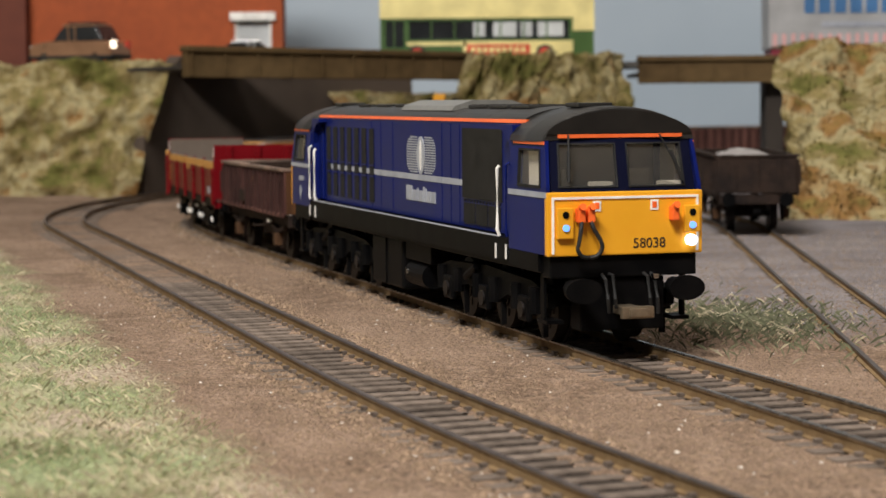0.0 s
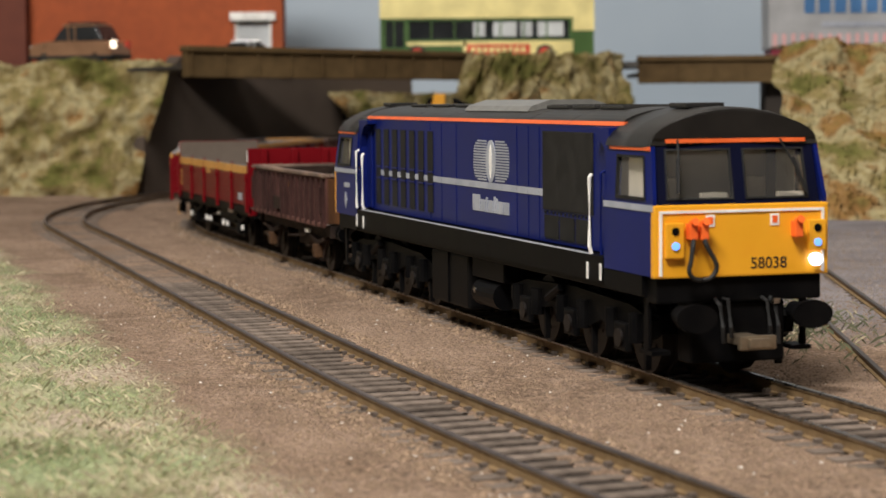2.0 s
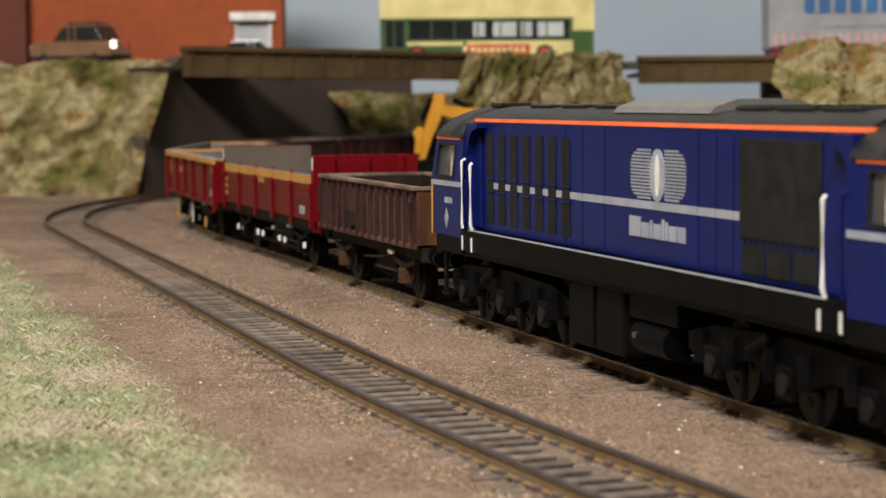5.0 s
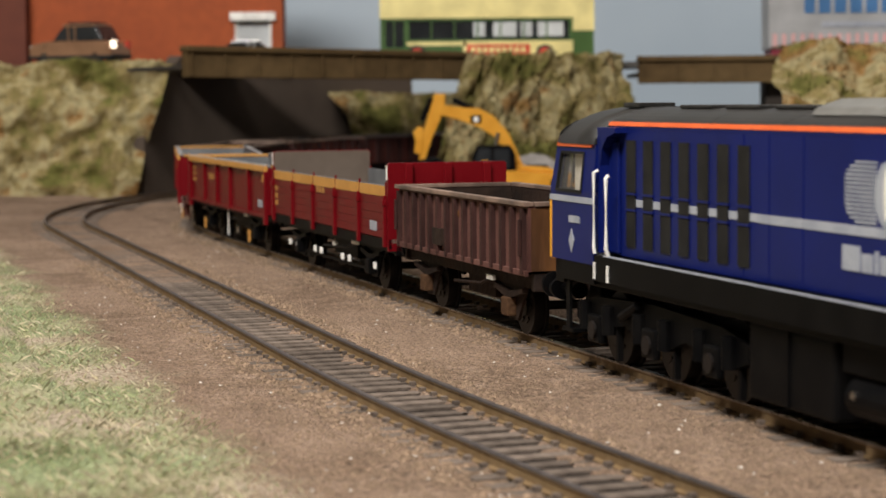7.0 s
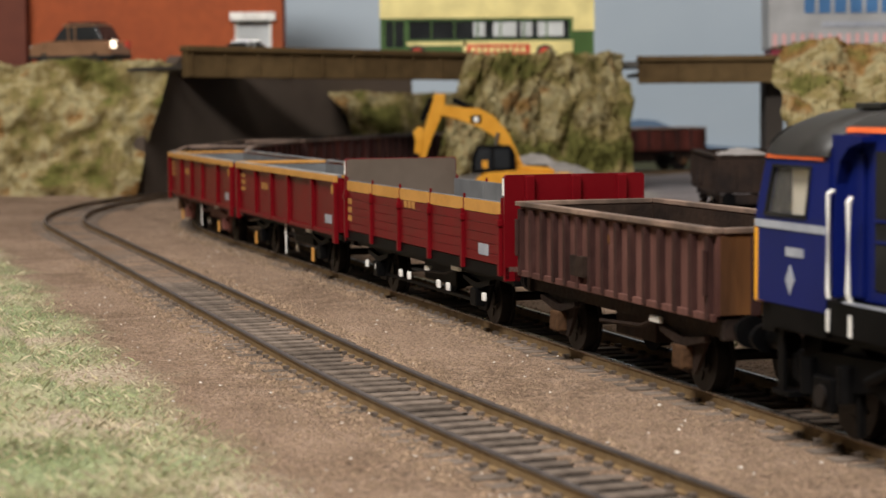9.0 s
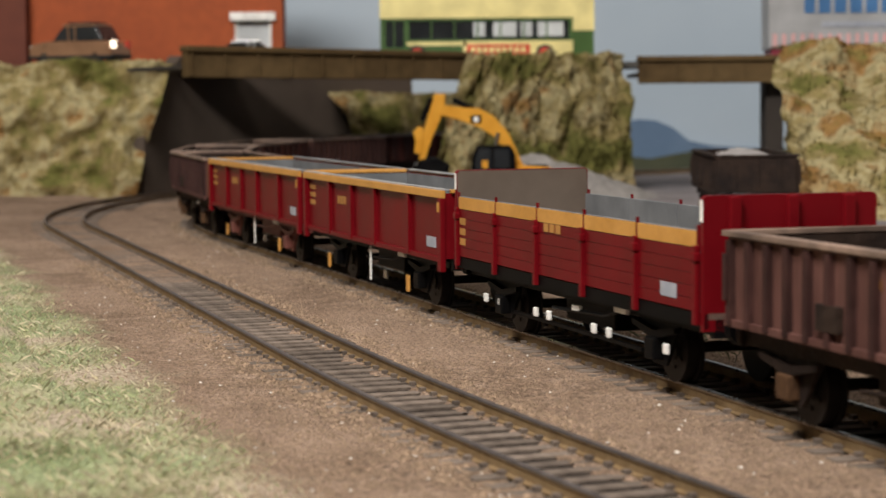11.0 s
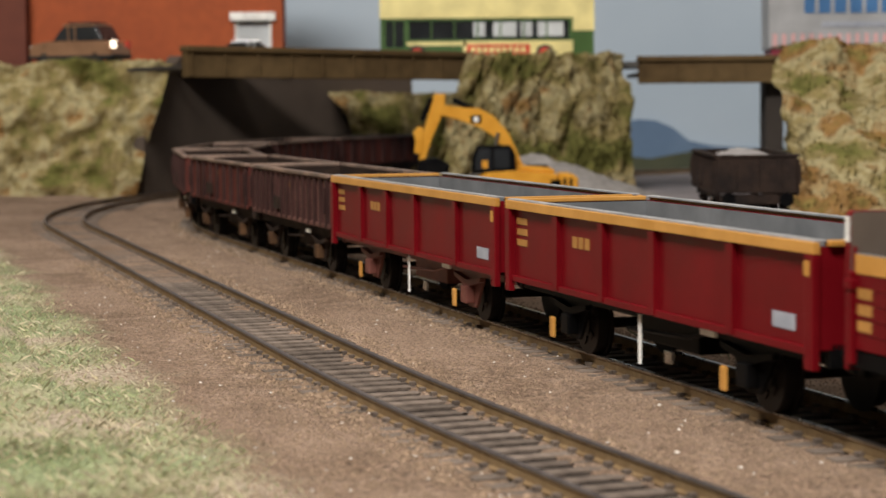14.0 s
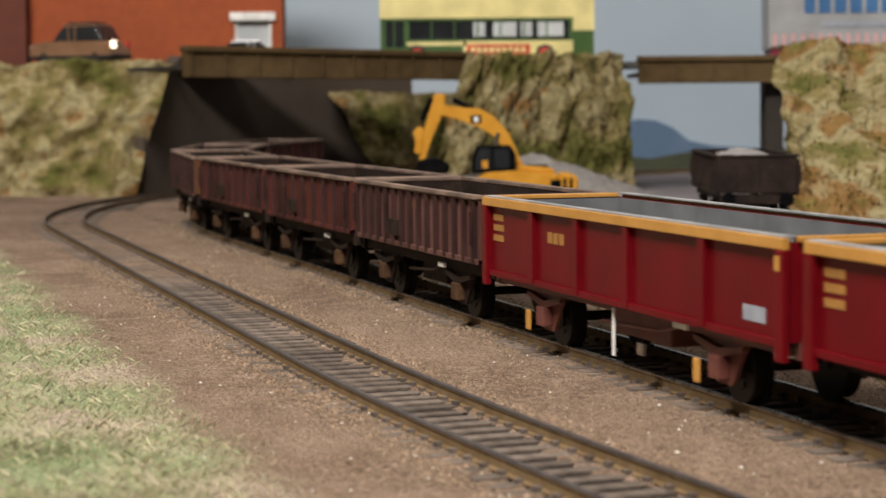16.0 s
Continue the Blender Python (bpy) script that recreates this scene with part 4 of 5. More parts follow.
def loco_cab(loco, sx):
    """One cab end; sx is 1 at the front of the train and -1 at the tail of the engine."""
    X = lambda x: sx * x
    cab = part("cab", bx(X(93.6), X(117.0), -16.9, 16.9, 20.6, 21.4), BLUE, loco, "dark blue driving cab")

    def rake(x, z):
        return X(93.5 + (x - 93.5) * (1 - max(0, z - 33.4) * 0.0110))
    for s in (-1, 1):
        us, vs = [93.5, 100, 114, 117.6], [20.4, 34.6, 42.2, 44.2]
        tilt = lambda z: max(0, z - 34) * 0.075
        part("cab_side", panel(bmesh.new(), us, vs, [(100, 114, 34.6, 42.2)], lambda u, v, w: (rake(u, v), s * (17.6 - w - tilt(v)), v), 0.8), BLUE, cab)
        fr = part("window_frame", panel(bmesh.new(), [99.7, 100.2, 113.8, 114.3], [34.3, 34.8, 42.0, 42.5], [(100.2, 113.8, 34.8, 42.0)],
                                        lambda u, v, w: (rake(u, v), s * (17.85 - w - tilt(v)), v), 0.7), VENT, cab, "dark window frame")
        part("pane", panel(bmesh.new(), [100, 114], [34.6, 42.2], [], lambda u, v, w: (rake(u, v), s * (17.3 - w - tilt(v)), v), 0.2), SIDEPANE, fr)
        # cream panel added close behind the glass to catch light and brighten the window
        part("inner_partition", bx(X(101), X(108.5), s * 15.2, s * 15.5, 22, 43), CREAM, cab)
        part("grey_line", panel(bmesh.new(), [93.5, 117.4], [32.3, 33.5], [], lambda u, v, w: (rake(u, v), s * (17.72 - w), v), 0.2), SILVER, cab)
        part("orange_line", panel(bmesh.new(), [95.5, 117.2], [43.4, 44.1], [], lambda u, v, w: (rake(u, v), s * (17.15 - w), v), 0.3), ORANGE, cab)
        part("sill_mark", bx(X(84.9), X(85.7), s * 17.75, s * 17.95, 17.6, 20.9), WHITE, cab)
        part("sill_mark", bx(X(91.8), X(92.6), s * 17.75, s * 17.95, 17.8, 21.1), WHITE, cab)
        part("handrail", tube(bmesh.new(), [(X(86.2), s * 17.3, 22.6), (X(86.2), s * 17.75, 24), (X(86.2), s * 17.75, 37.6), (X(86.2), s * 17.2, 38.2)], 0.42), WHITE, cab, "white handrail")
        part("handrail", tube(bmesh.new(), [(X(92.4), s * 17.6, 22.8), (X(92.4), s * 17.8, 24), (X(92.4), s * 17.8, 38.6), (X(92.4), s * 16.9, 39)], 0.36), WHITE if sx < 0 else BLUE, cab)
        part("cab_door", bx(X(87.5), X(93.0), s * 14.0, s * 14.7, 23, 44.5, bevel=0.25), BLUE, cab)
        # the curved lip between the cab and the engine room
        lip = [(X(93.5), 22.9), (X(92.2), 22.9), (X(92.2), 40), (X(91.0), 43.5), (X(88.4), 45.6), (X(84.5), 46.4), (X(84.5), 47.4), (X(93.5), 47.4)]
        part("doorway_lip", prism(bmesh.new(), lip, "y", s * 13.6, s * 16.6), BLUE, cab)
        if sx < 0:
            part("number_bar", bx(X(106.5), X(100.5), s * 17.62, s * 17.72, 28.2, 29.6), SILVER, cab, "silver lettering bar")
        if sx < 0:
            part("depot_badge", prism(bmesh.new(), [(X(105), 26.9), (X(103.5), 24.5), (X(105), 22.1), (X(106.5), 24.5)], "y", s * 17.62, s * 17.74), SILVER, cab, "silver diamond badge")
    # front with two windscreens
    us, vs = [-16.3, -14.6, -1.6, 1.0, 14.0, 16.3], [33.4, 34.5, 43.6, 45.6]
    holes = [(-14.6, -1.6, 34.5, 43.6), (1.0, 14.0, 34.5, 43.6)]

    def face(u, v, w):
        t = max(0, v - 33.4)
        return (X(117.7 - t * 0.22 - abs(u) * 0.05 - w), u * (1 - t * 0.003), v)
    part("windscreen_frame", panel(bmesh.new(), us, vs, holes, face, 0.9), NAVY, cab)
    for a, b_, c, d in holes:
        fr = part("screen_surround", panel(bmesh.new(), [a - 0.1, a + 0.22, b_ - 0.22, b_ + 0.1], [c - 0.1, c + 0.22, d - 0.22, d + 0.1], [(a + 0.22, b_ - 0.22, c + 0.22, d - 0.22)],
                                           lambda u, v, w: (face(u, v, w)[0] + X(0.25), *face(u, v, w)[1:]), 0.5), RUBBER, cab, "black window seal")
        part("windscreen", panel(bmesh.new(), [a, b_], [c, d], [], lambda u, v, w: face(u, v, w + 0.35), 0.2), CLEAR, fr)
        part("inner_sill", bx(X(114.5), X(116.2), (a + b_) / 2 + 1, b_ - 0.6, 34.3, 35.5), CREAM, fr)
        top = (a + 2.5, 45.4) if a < 0 else (b_ - 5.5, 45.4)
        end = (a + 2.0, 36.0) if a < 0 else (b_ - 1.0, 36.5)
        bm = bmesh.new()
        tube(bm, [(X(116.0), top[0], top[1]), (X(117.0), (top[0] + end[0]) / 2, 41), (X(117.6), end[0], end[1])], 0.22, 6)
        tube(bm, [(X(116.8), top[0] * 0.5 + end[0] * 0.5, 42), (X(117.6), end[0], 35.6)], 0.4, 6)
        part("wiper", bm, RUBBER, fr)
    part("orange_line", panel(bmesh.new(), [-14.6, 14.6], [44.75, 45.5], [], lambda u, v, w: (face(u, v, w)[0] + X(0.85), *face(u, v, w)[1:]), 0.3), ORANGE, cab)
    # the inside
    part("rear_bulkhead", bx(X(94.0), X(94.6), -16.2, 16.2, 21.5, 45.5), CREAM, cab)
    part("driver_desk", bx(X(109), X(115.5), -15.5, 15.5, 21.5, 33), CREAM, cab)
    for y in (-9, 9):
        part("seat", bx(X(99), X(103), y - 3, y + 3, 22, 38, bevel=0.6), CREAM, cab)
    # curved roof that falls to the front
    bm = bmesh.new()
    rings = []
    for x, half, ze, zt in ((93.5, 17.35, 44.0, 51.4), (104, 17.3, 44.0, 51.45), (111.0, 17.25, 44.0, 51.4), (113.6, 17.15, 44.05, 51.3), (114.7, 17.0, 44.3, 50.95)):
        rings.append([bm.verts.new((X(x), y, z)) for y, z in arch(half, ze, zt)])
    for a, b_ in zip(rings[:-1], rings[1:]):
        for k in range(len(a) - 1):
            bm.faces.new((a[k], a[k + 1], b_[k + 1], b_[k]))
    bm.faces.new(rings[0])
    bm.faces.new(rings[-1][::-1])
    dome = part("cab_roof", bm, ROOFGREY, cab, "dark grey domed cab roof", smooth=True)
    for f in dome.data.polygons:
        f.use_smooth = abs(f.normal.x) < 0.7
    part("roof_visor", prism(bmesh.new(), arch(16.5, 45.55, 50.55), "x", X(114.5), X(114.95)), VISOR, cab, "dark arched roof front")
    part("roof_hatch", bx(X(98), X(106), -6, 2, 51.1, 52.1, bevel=0.3), ROOFGREY, cab)
    # yellow end
    nose = part("nose_panel", bx(X(116.2), X(118.0), -17.6, 17.6, 20.1, 33.5, bevel=0.35), YELLOW, loco, "bright yellow warning end")
    bm = panel(bmesh.new(), [-16.6, -16.1, 16.1, 16.6], [20.6, 32.0, 32.5], [(-16.1, 16.1, 20.6, 32.0)], lambda u, v, w: (X(118.25 - w), u, v), 0.3)
    part("white_edging", bm, WHITE, nose)
    for s in (-1, 1):
        ly = 13.8 if s < 0 else 14.9
        part("lamp_box", bx(X(118), X(119.0), s * (ly + 1.8), s * (ly - 1.8), 24.6 if s > 0 else 23.8, 30.3, bevel=0.25), YELLOW, nose)
        part("lamp_hole", cyl(bmesh.new(), (X(118.9), s * ly, 28.8), (X(119.15), s * ly, 28.8), 0.75, 16), BLACK, nose)
        part("marker_light", cyl(bmesh.new(), (X(118.9), s * ly, 26.1), (X(119.3), s * ly, 26.1), 0.75, 16), MARK if sx > 0 else BLACK, nose, "small blue-white marker light")
        for k in ((0, 1) if s < 0 else (0,)):
            y = s * (10.6 - k * 2.2)
            sk = part("jumper_socket", bx(X(118), X(120.2), y - 0.8, y + 0.8, 27.2, 30.2, bevel=0.25), SOCKET, nose, "orange jumper socket")
            part("socket_cap", cyl(bmesh.new(), (X(119.2), y, 30.1), (X(120.8), y, 30.6), 0.75, 10), SOCKET, sk)
        part("warning_label", bx(X(118), X(118.15), s * 7.4, s * 5.6, 29.4, 31.6), WHITE, nose, "white label with red marks")
        part("label_mark", bx(X(118.16), X(118.24), s * 7.0, s * 6.0, 29.9, 31.2), SOCKET, nose)
    if sx > 0:
        part("headlight", cyl(bmesh.new(), (118.2, 14.7, 22.9), (119.0, 14.7, 22.9), 1.2, 24), HEAD, nose, "lit white headlight")
    cab_y = -8.9
    for y0 in (-10.6, -8.4):
        sgn = -1 if y0 < -9.5 else 1
        pts = [(X(119.8), y0, 27.3), (X(120.2), y0 + sgn * 0.3, 26), (X(120.3), cab_y + sgn * 2.4, 23.3), (X(120.1), cab_y + sgn * 2.7, 21.6), (X(119.8), cab_y + sgn * 1.7, 20.2), (X(119.6), cab_y + sgn * 0.2, 19.8)]
        part("jumper_cable", tube(bmesh.new(), smooth_path(pts), 0.46), RUBBER, nose, "hanging black jumper cable")
    if sx > 0:
        letters("58038", 3.0, RUBBER, nose, Matrix.Translation((118.05 * MM, 1.6 * MM, 21.5 * MM)) @ Matrix(((0, 0, 1, 0), (1, 0, 0, 0), (0, 1, 0, 0), (0, 0, 0, 1))))
    # buffer beam
    beam = part("buffer_beam", bx(X(112), X(117.0), -16.6, 16.6, 15.4, 20.05, bevel=0.3), BLACK, loco, "black buffer beam")
    part("air_dam", bx(X(110), X(116.2), -9.5, 9.5, 4.0, 15.3, bevel=0.4), BLACK, beam)
    for s in (-1, 1):
        bf = part("buffer", cyl(bmesh.new(), (X(116), s * 11.6, 13.2), (X(122.5), s * 11.6, 13.2), 1.8, 16), BLACK, beam)
        hd = bmesh.new()
        cyl(hd, (X(122.5), s * 11.6, 13.2), (X(123.8), s * 11.6, 13.2), 3.1, 24)
        bmesh.ops.scale(hd, vec=(1, 1.3, 0.85), space=Matrix.Translation((0, -s * 11.6, -13.2)), verts=hd.verts)
        part("buffer_head", hd, BLACK, bf)
        part("step", bx(X(108), X(114), s * 12.5, s * 16.3, 5.5, 6.3), BLACK, beam)
        part("step_hanger", bx(X(110), X(112), s * 15.6, s * 16.2, 6.3, 16), BLACK, beam)
    for y, dz in ((-5, 0), (-3.4, 1), (4.5, 0.5), (6.2, -0.5)):
        part("air_hose", tube(bmesh.new(), [(X(116.8), y, 16), (X(119.2), y, 15 + dz), (X(119.8), y + 0.3, 11), (X(119.0), y + 0.8, 8 + dz)], 0.4, 6), RUBBER, beam)
    part("hose_tap", bx(X(118.5), X(119.8), 5.6, 6.8, 15, 16), STEEL, beam)
    part("coupling", bx(X(116), X(126), -2.2, 2.2, 7.6, 9.4, bevel=0.3), BRASS, beam, "worn metal coupling hook")
    part("coupling_bar", bx(X(123.5), X(125), -3.6, 3.6, 7.2, 9.8, bevel=0.3), BRASS, beam)


def bogie(loco, xc):
    bg = part("bogie", bx(xc - 38, xc + 38, -12.6, 12.6, 8.5, 12.5, bevel=0.5), BLACK, loco)
    for s in (-1, 1):
        fr = [(-40, 8.5), (-33, 6.5), (-22, 8.2), (-14, 9.2), (-5, 6.5), (5, 6.5), (14, 9.2), (22, 8.2), (33, 6.5), (40, 8.5), (40, 11.5), (30, 13.6), (0, 14.6), (-30, 13.6), (-40, 11.5)]
        part("bogie_frame", prism(bmesh.new(), [(xc + a, b_) for a, b_ in fr], "y", s * 12.8, s * 14.6), BLACK, bg)
        for x in (-27.5, 0, 27.5):
            ax = part("axle_box", bx(xc + x - 3.2, xc + x + 3.2, s * 14.6, s * 16.0, 4.6, 10.2, bevel=0.5), BLACK, bg)
            part("axle_cover", cyl(bmesh.new(), (xc + x, s * 16, 7.2), (xc + x, s * 16.5, 7.2), 1.8, 14), WHEEL, ax)
            for d in (-6.0, 6.0):
                part("coil_spring", cyl(bmesh.new(), (xc + x + d, s * 15, 6.8), (xc + x + d, s * 15, 12.4), 1.5, 10), BLACK, bg)
            part("brake_hanger", bx(xc + x + 7.6, xc + x + 8.6, s * 13, s * 14.2, 1.8, 9), BLACK, bg)
        part("damper", cyl(bmesh.new(), (xc - 14, s * 15.4, 11), (xc - 6, s * 15.4, 14), 0.9, 8), BLACK, bg)
    for x in (-27.5, 0, 27.5):
        wheelset(loco, xc + x, 7.3, WHEEL)


def build_loco():
    loco = thing("locomotive", "dark blue diesel locomotive with a yellow end", "locomotive")
    loco_cab(loco, 1)
    loco_cab(loco, -1)
    bogie(loco, 70)
    bogie(loco, -70)
    # sole bar and walkway
    part("frame", bx(-112, 112, -16.9, 16.9, 16.2, 22.3, bevel=0.3), BLACK, loco, "black underframe with side walkway")
    for s in (-1, 1):
        part("sole_bar", prism(bmesh.new(), [(-93, 17.4), (93, 17.4), (93, 22.4), (-93, 22.4)], "y", s * 16.9, s * 17.6), BLACK, loco)
        part("white_edging", bx(-88, 86, s * 17.2, s * 17.68, 22.42, 22.72), SILVER, loco)
        part("bogie_skirt", bx(-112, -93.2, s * 16.9, s * 17.5, 16.6, 20.3), BLACK, loco)
        part("bogie_skirt", bx(93.2, 112, s * 16.9, s * 17.5, 16.6, 20.3), BLACK, loco)
        # engine room side with louvre openings and the grille
        side = part("engine_side", bx(-93, 93, s * 13.2, s * 14.0, 22.6, 47.6), BLUE, loco, "dark blue engine room side")
        for i in range(7):
            x = -84.5 + i * 8.2
            lv = part("louvre", bx(x, x + 4.4, s * 13.9, s * 14.25, 24.6, 45.0), VENT, side, "dark louvre panel")
            for k in range(2):
                part("louvre_bar", bx(x - 0.3, x + 4.7, s * 14.0, s * 14.4, 34.6 - k * 3.1, 35.0 - k * 3.1), BLUE, lv)
            part("grey_line", bx(x + 4.5, x + 8.1, s * 13.95, s * 14.1, 32.4, 33.8), SILVER, side)
        for x in (-33.5, -24, -12, 32.5, 40, 47):
            part("panel_joint", bx(x, x + 0.25, s * 13.9, s * 14.12, 23, 47), BLUE, side)
        part("grey_line", bx(-27.5, 49.5, s * 13.95, s * 14.12, 32.3, 33.8), SILVER, side)
        gr = part("grille", bx(50, 79, s * 13.9, s * 14.35, 29.6, 46.2, bevel=0.15), VENT, side, "dark radiator grille")
        for k in range(3):
            part("lower_vent", bx(51 + k * 9.3, 59.3 + k * 9.3, s * 13.9, s * 14.3, 23.6, 28.4), VENT, side)
        for k in range(12):
            part("rivet", bx(51 + k * 2.35, 51.8 + k * 2.35, s * 14.0, s * 14.3, 28.7, 29.2), VENT, side)
        # emblem of silver rays round an oval, with a lettering bar below it
        for k in range(15):
            z = 34.2 + k * 0.64
            w = 12.8 * math.sqrt(max(0.12, 1 - ((k - 7) / 8.6) ** 4))
            for a, b_ in ((-w, -3.2), (3.2, w)):
                part("emblem_ray", bx(14.7 + a, 14.7 + b_, s * 13.95, s * 14.14, z, z + 0.36), SILVER, side)
        oval = [(14.7 + 3.6 * math.cos(a * 0.2618), 38.7 + 4.9 * math.sin(a * 0.2618)) for a in range(24)]
        oval2 = [(14.7 + 1.0 * math.cos(a * 0.2618), 38.7 + 3.9 * math.sin(a * 0.2618)) for a in range(24)]
        part("emblem_oval", prism(bmesh.new(), oval, "y", s * 13.95, s * 14.18), SILVER, side)
        part("emblem_core", prism(bmesh.new(), oval2, "y", s * 14.0, s * 14.24), WHITE, side)
        x = 1.2
        for w, h in ((5.4, 3.8), (3.4, 2.8), (1.1, 3.4), (3.4, 2.8), (1.1, 3.8), (1.1, 3.4), (3.4, 2.8), (3.4, 2.8)):
            part("lettering_bar", bx(x, x + w, s * 13.95, s * 14.16, 26.9, 26.9 + h), SILVER, side, "silver lettering bar")
            x += w + 0.55
        part("orange_line", panel(bmesh.new(), [-94, 95], [47.7, 48.5], [], lambda u, v, w: (u, s * (14.15 - w - (v - 47.7) * 0.6), v), 0.5), ORANGE, loco)
        part("cant_rail", bx(-93, 93, s * 13.0, s * 14.05, 46.9, 47.75, bevel=0.2), BLUE, loco)
    # roof in panels
    for a, b_ in ((-93.5, -48), (-47.8, -20), (-19.8, 40), (40.2, 66), (66.2, 93.5)):
        bm = bmesh.new()
        prism(bm, arch(13.9, 48.0, 51.3, 16), "x", a, b_)
        part("roof_panel", bm, ROOFGREY, loco, "dark grey curved roof panel")
    part("radiator_cover", prism(bmesh.new(), [(-10.5, 50.2), (10.5, 50.2), (9.5, 51.4), (5, 52.8), (-5, 52.8), (-9.5, 51.4)], "x", -16, 30), RADGREY, loco, "pale grey radiator cover")
    for a in (34, 50, 66):
        hatch = part("roof_hatch", bx(a, a + 13, -7.5, 7.5, 50.8, 51.55, bevel=0.2), ROOFGREY, loco)
        for k in range(5):
            part("hatch_rib", bx(a + 1 + k * 2.6, a + 1.8 + k * 2.6, -7, 7, 51.5, 51.7), ROOFGREY, hatch)
    for x in (-78, -58, -38):
        part("roof_hatch", bx(x, x + 14, -6, 6, 51.0, 51.7, bevel=0.3), ROOFGREY, loco)
    # tanks and boxes between the bogies
    tank = part("fuel_tank", bx(-28, 2, -15.6, 15.6, 3.2, 16.0, bevel=0.8), BLACK, loco)
    for s in (-1, 1):
        part("tank_rib", bx(-14, -13, s * 15.6, s * 16.0, 3.6, 15.8), BLACK, tank)
        part("air_reservoir", cyl(bmesh.new(), (6, s * 13.0, 8.0), (22, s * 13.0, 8.0), 3.2, 18), BLACK, loco)
        part("reservoir_cap", cyl(bmesh.new(), (8.8, s * 16.0, 8.6), (8.8, s * 16.4, 8.6), 0.7, 10), STEEL, loco)
        part("battery_box", bx(3, 26, s * 11, s * 15, 11.4, 16.0, bevel=0.4), BLACK, loco)
    return loco


def running_gear(w, L, wb, frame_m, box_m, wheel_r=6.3, detail=None):
    """Sole bars, axle guards, springs, buffers, brake lever and wheels of a four-wheel wagon."""
    for s in (-1, 1):
        sb = part("sole_bar", bx(-L / 2 + 1, L / 2 - 1, s * 12.2, s * 13.6, 11.4, 14.6, bevel=0.2), frame_m, w)
        for x in (-wb / 2, wb / 2):
            guard = [(x - 9, 11.6), (x + 9, 11.6), (x + 3.6, 4.2), (x + 2.6, 3.4), (x - 2.6, 3.4), (x - 3.6, 4.2)]
            part("axle_guard", prism(bmesh.new(), guard, "y", s * 12.4, s * 13.1), frame_m, w)
            part("leaf_spring", prism(bmesh.new(), [(x - 10, 10.2), (x, 8.2), (x + 10, 10.2), (x + 10, 11.2), (x, 9.9), (x - 10, 11.2)], "y", s * 13.2, s * 14.5), frame_m, w)
            part("axle_box", bx(x - 2.2, x + 2.2, s * 13.0, s * 15.4, 4.4, 8.6, bevel=0.4), box_m, w)
        for x in (-L / 2, L / 2):
            e = 1 if x > 0 else -1
            b_ = part("buffer", cyl(bmesh.new(), (x - e * 1, s * 11.4, 13.2), (x + e * 3.2, s * 11.4, 13.2), 1.5, 12), BLACK, w)
            part("buffer_head", cyl(bmesh.new(), (x + e * 3.2, s * 11.4, 13.2), (x + e * 4.0, s * 11.4, 13.2), 2.8, 20), BLACK, b_)
        part("brake_lever", tube(bmesh.new(), [(-wb * 0.12, s * 14.2, 9.0), (wb * 0.22, s * 14.6, 10.2), (wb * 0.34, s * 14.8, 12.2)], 0.45, 6), frame_m, w)
        part("lever_grip", bx(wb * 0.30, wb * 0.37, s * 14.4, s * 15.3, 11.6, 12.8, bevel=0.2), WHITE, w, "white brake lever grip")
    for x in (-L / 2, L / 2):
        e = 1 if x > 0 else -1
        part("headstock", bx(x - e * 2.0, x, -14.6, 14.6, 11.2, 15.2, bevel=0.2), frame_m, w)
        part("coupling", bx(x, x + e * 3.6, -1.4, 1.4, 8.0, 9.4), BLACK, w)
    part("cross_beam", bx(-wb * 0.16, wb * 0.16, -10, 10, 6.2, 11.2, bevel=0.4), frame_m, w)
    for x in (-wb / 2, wb / 2):
        wheelset(w, x, wheel_r, WHEEL)


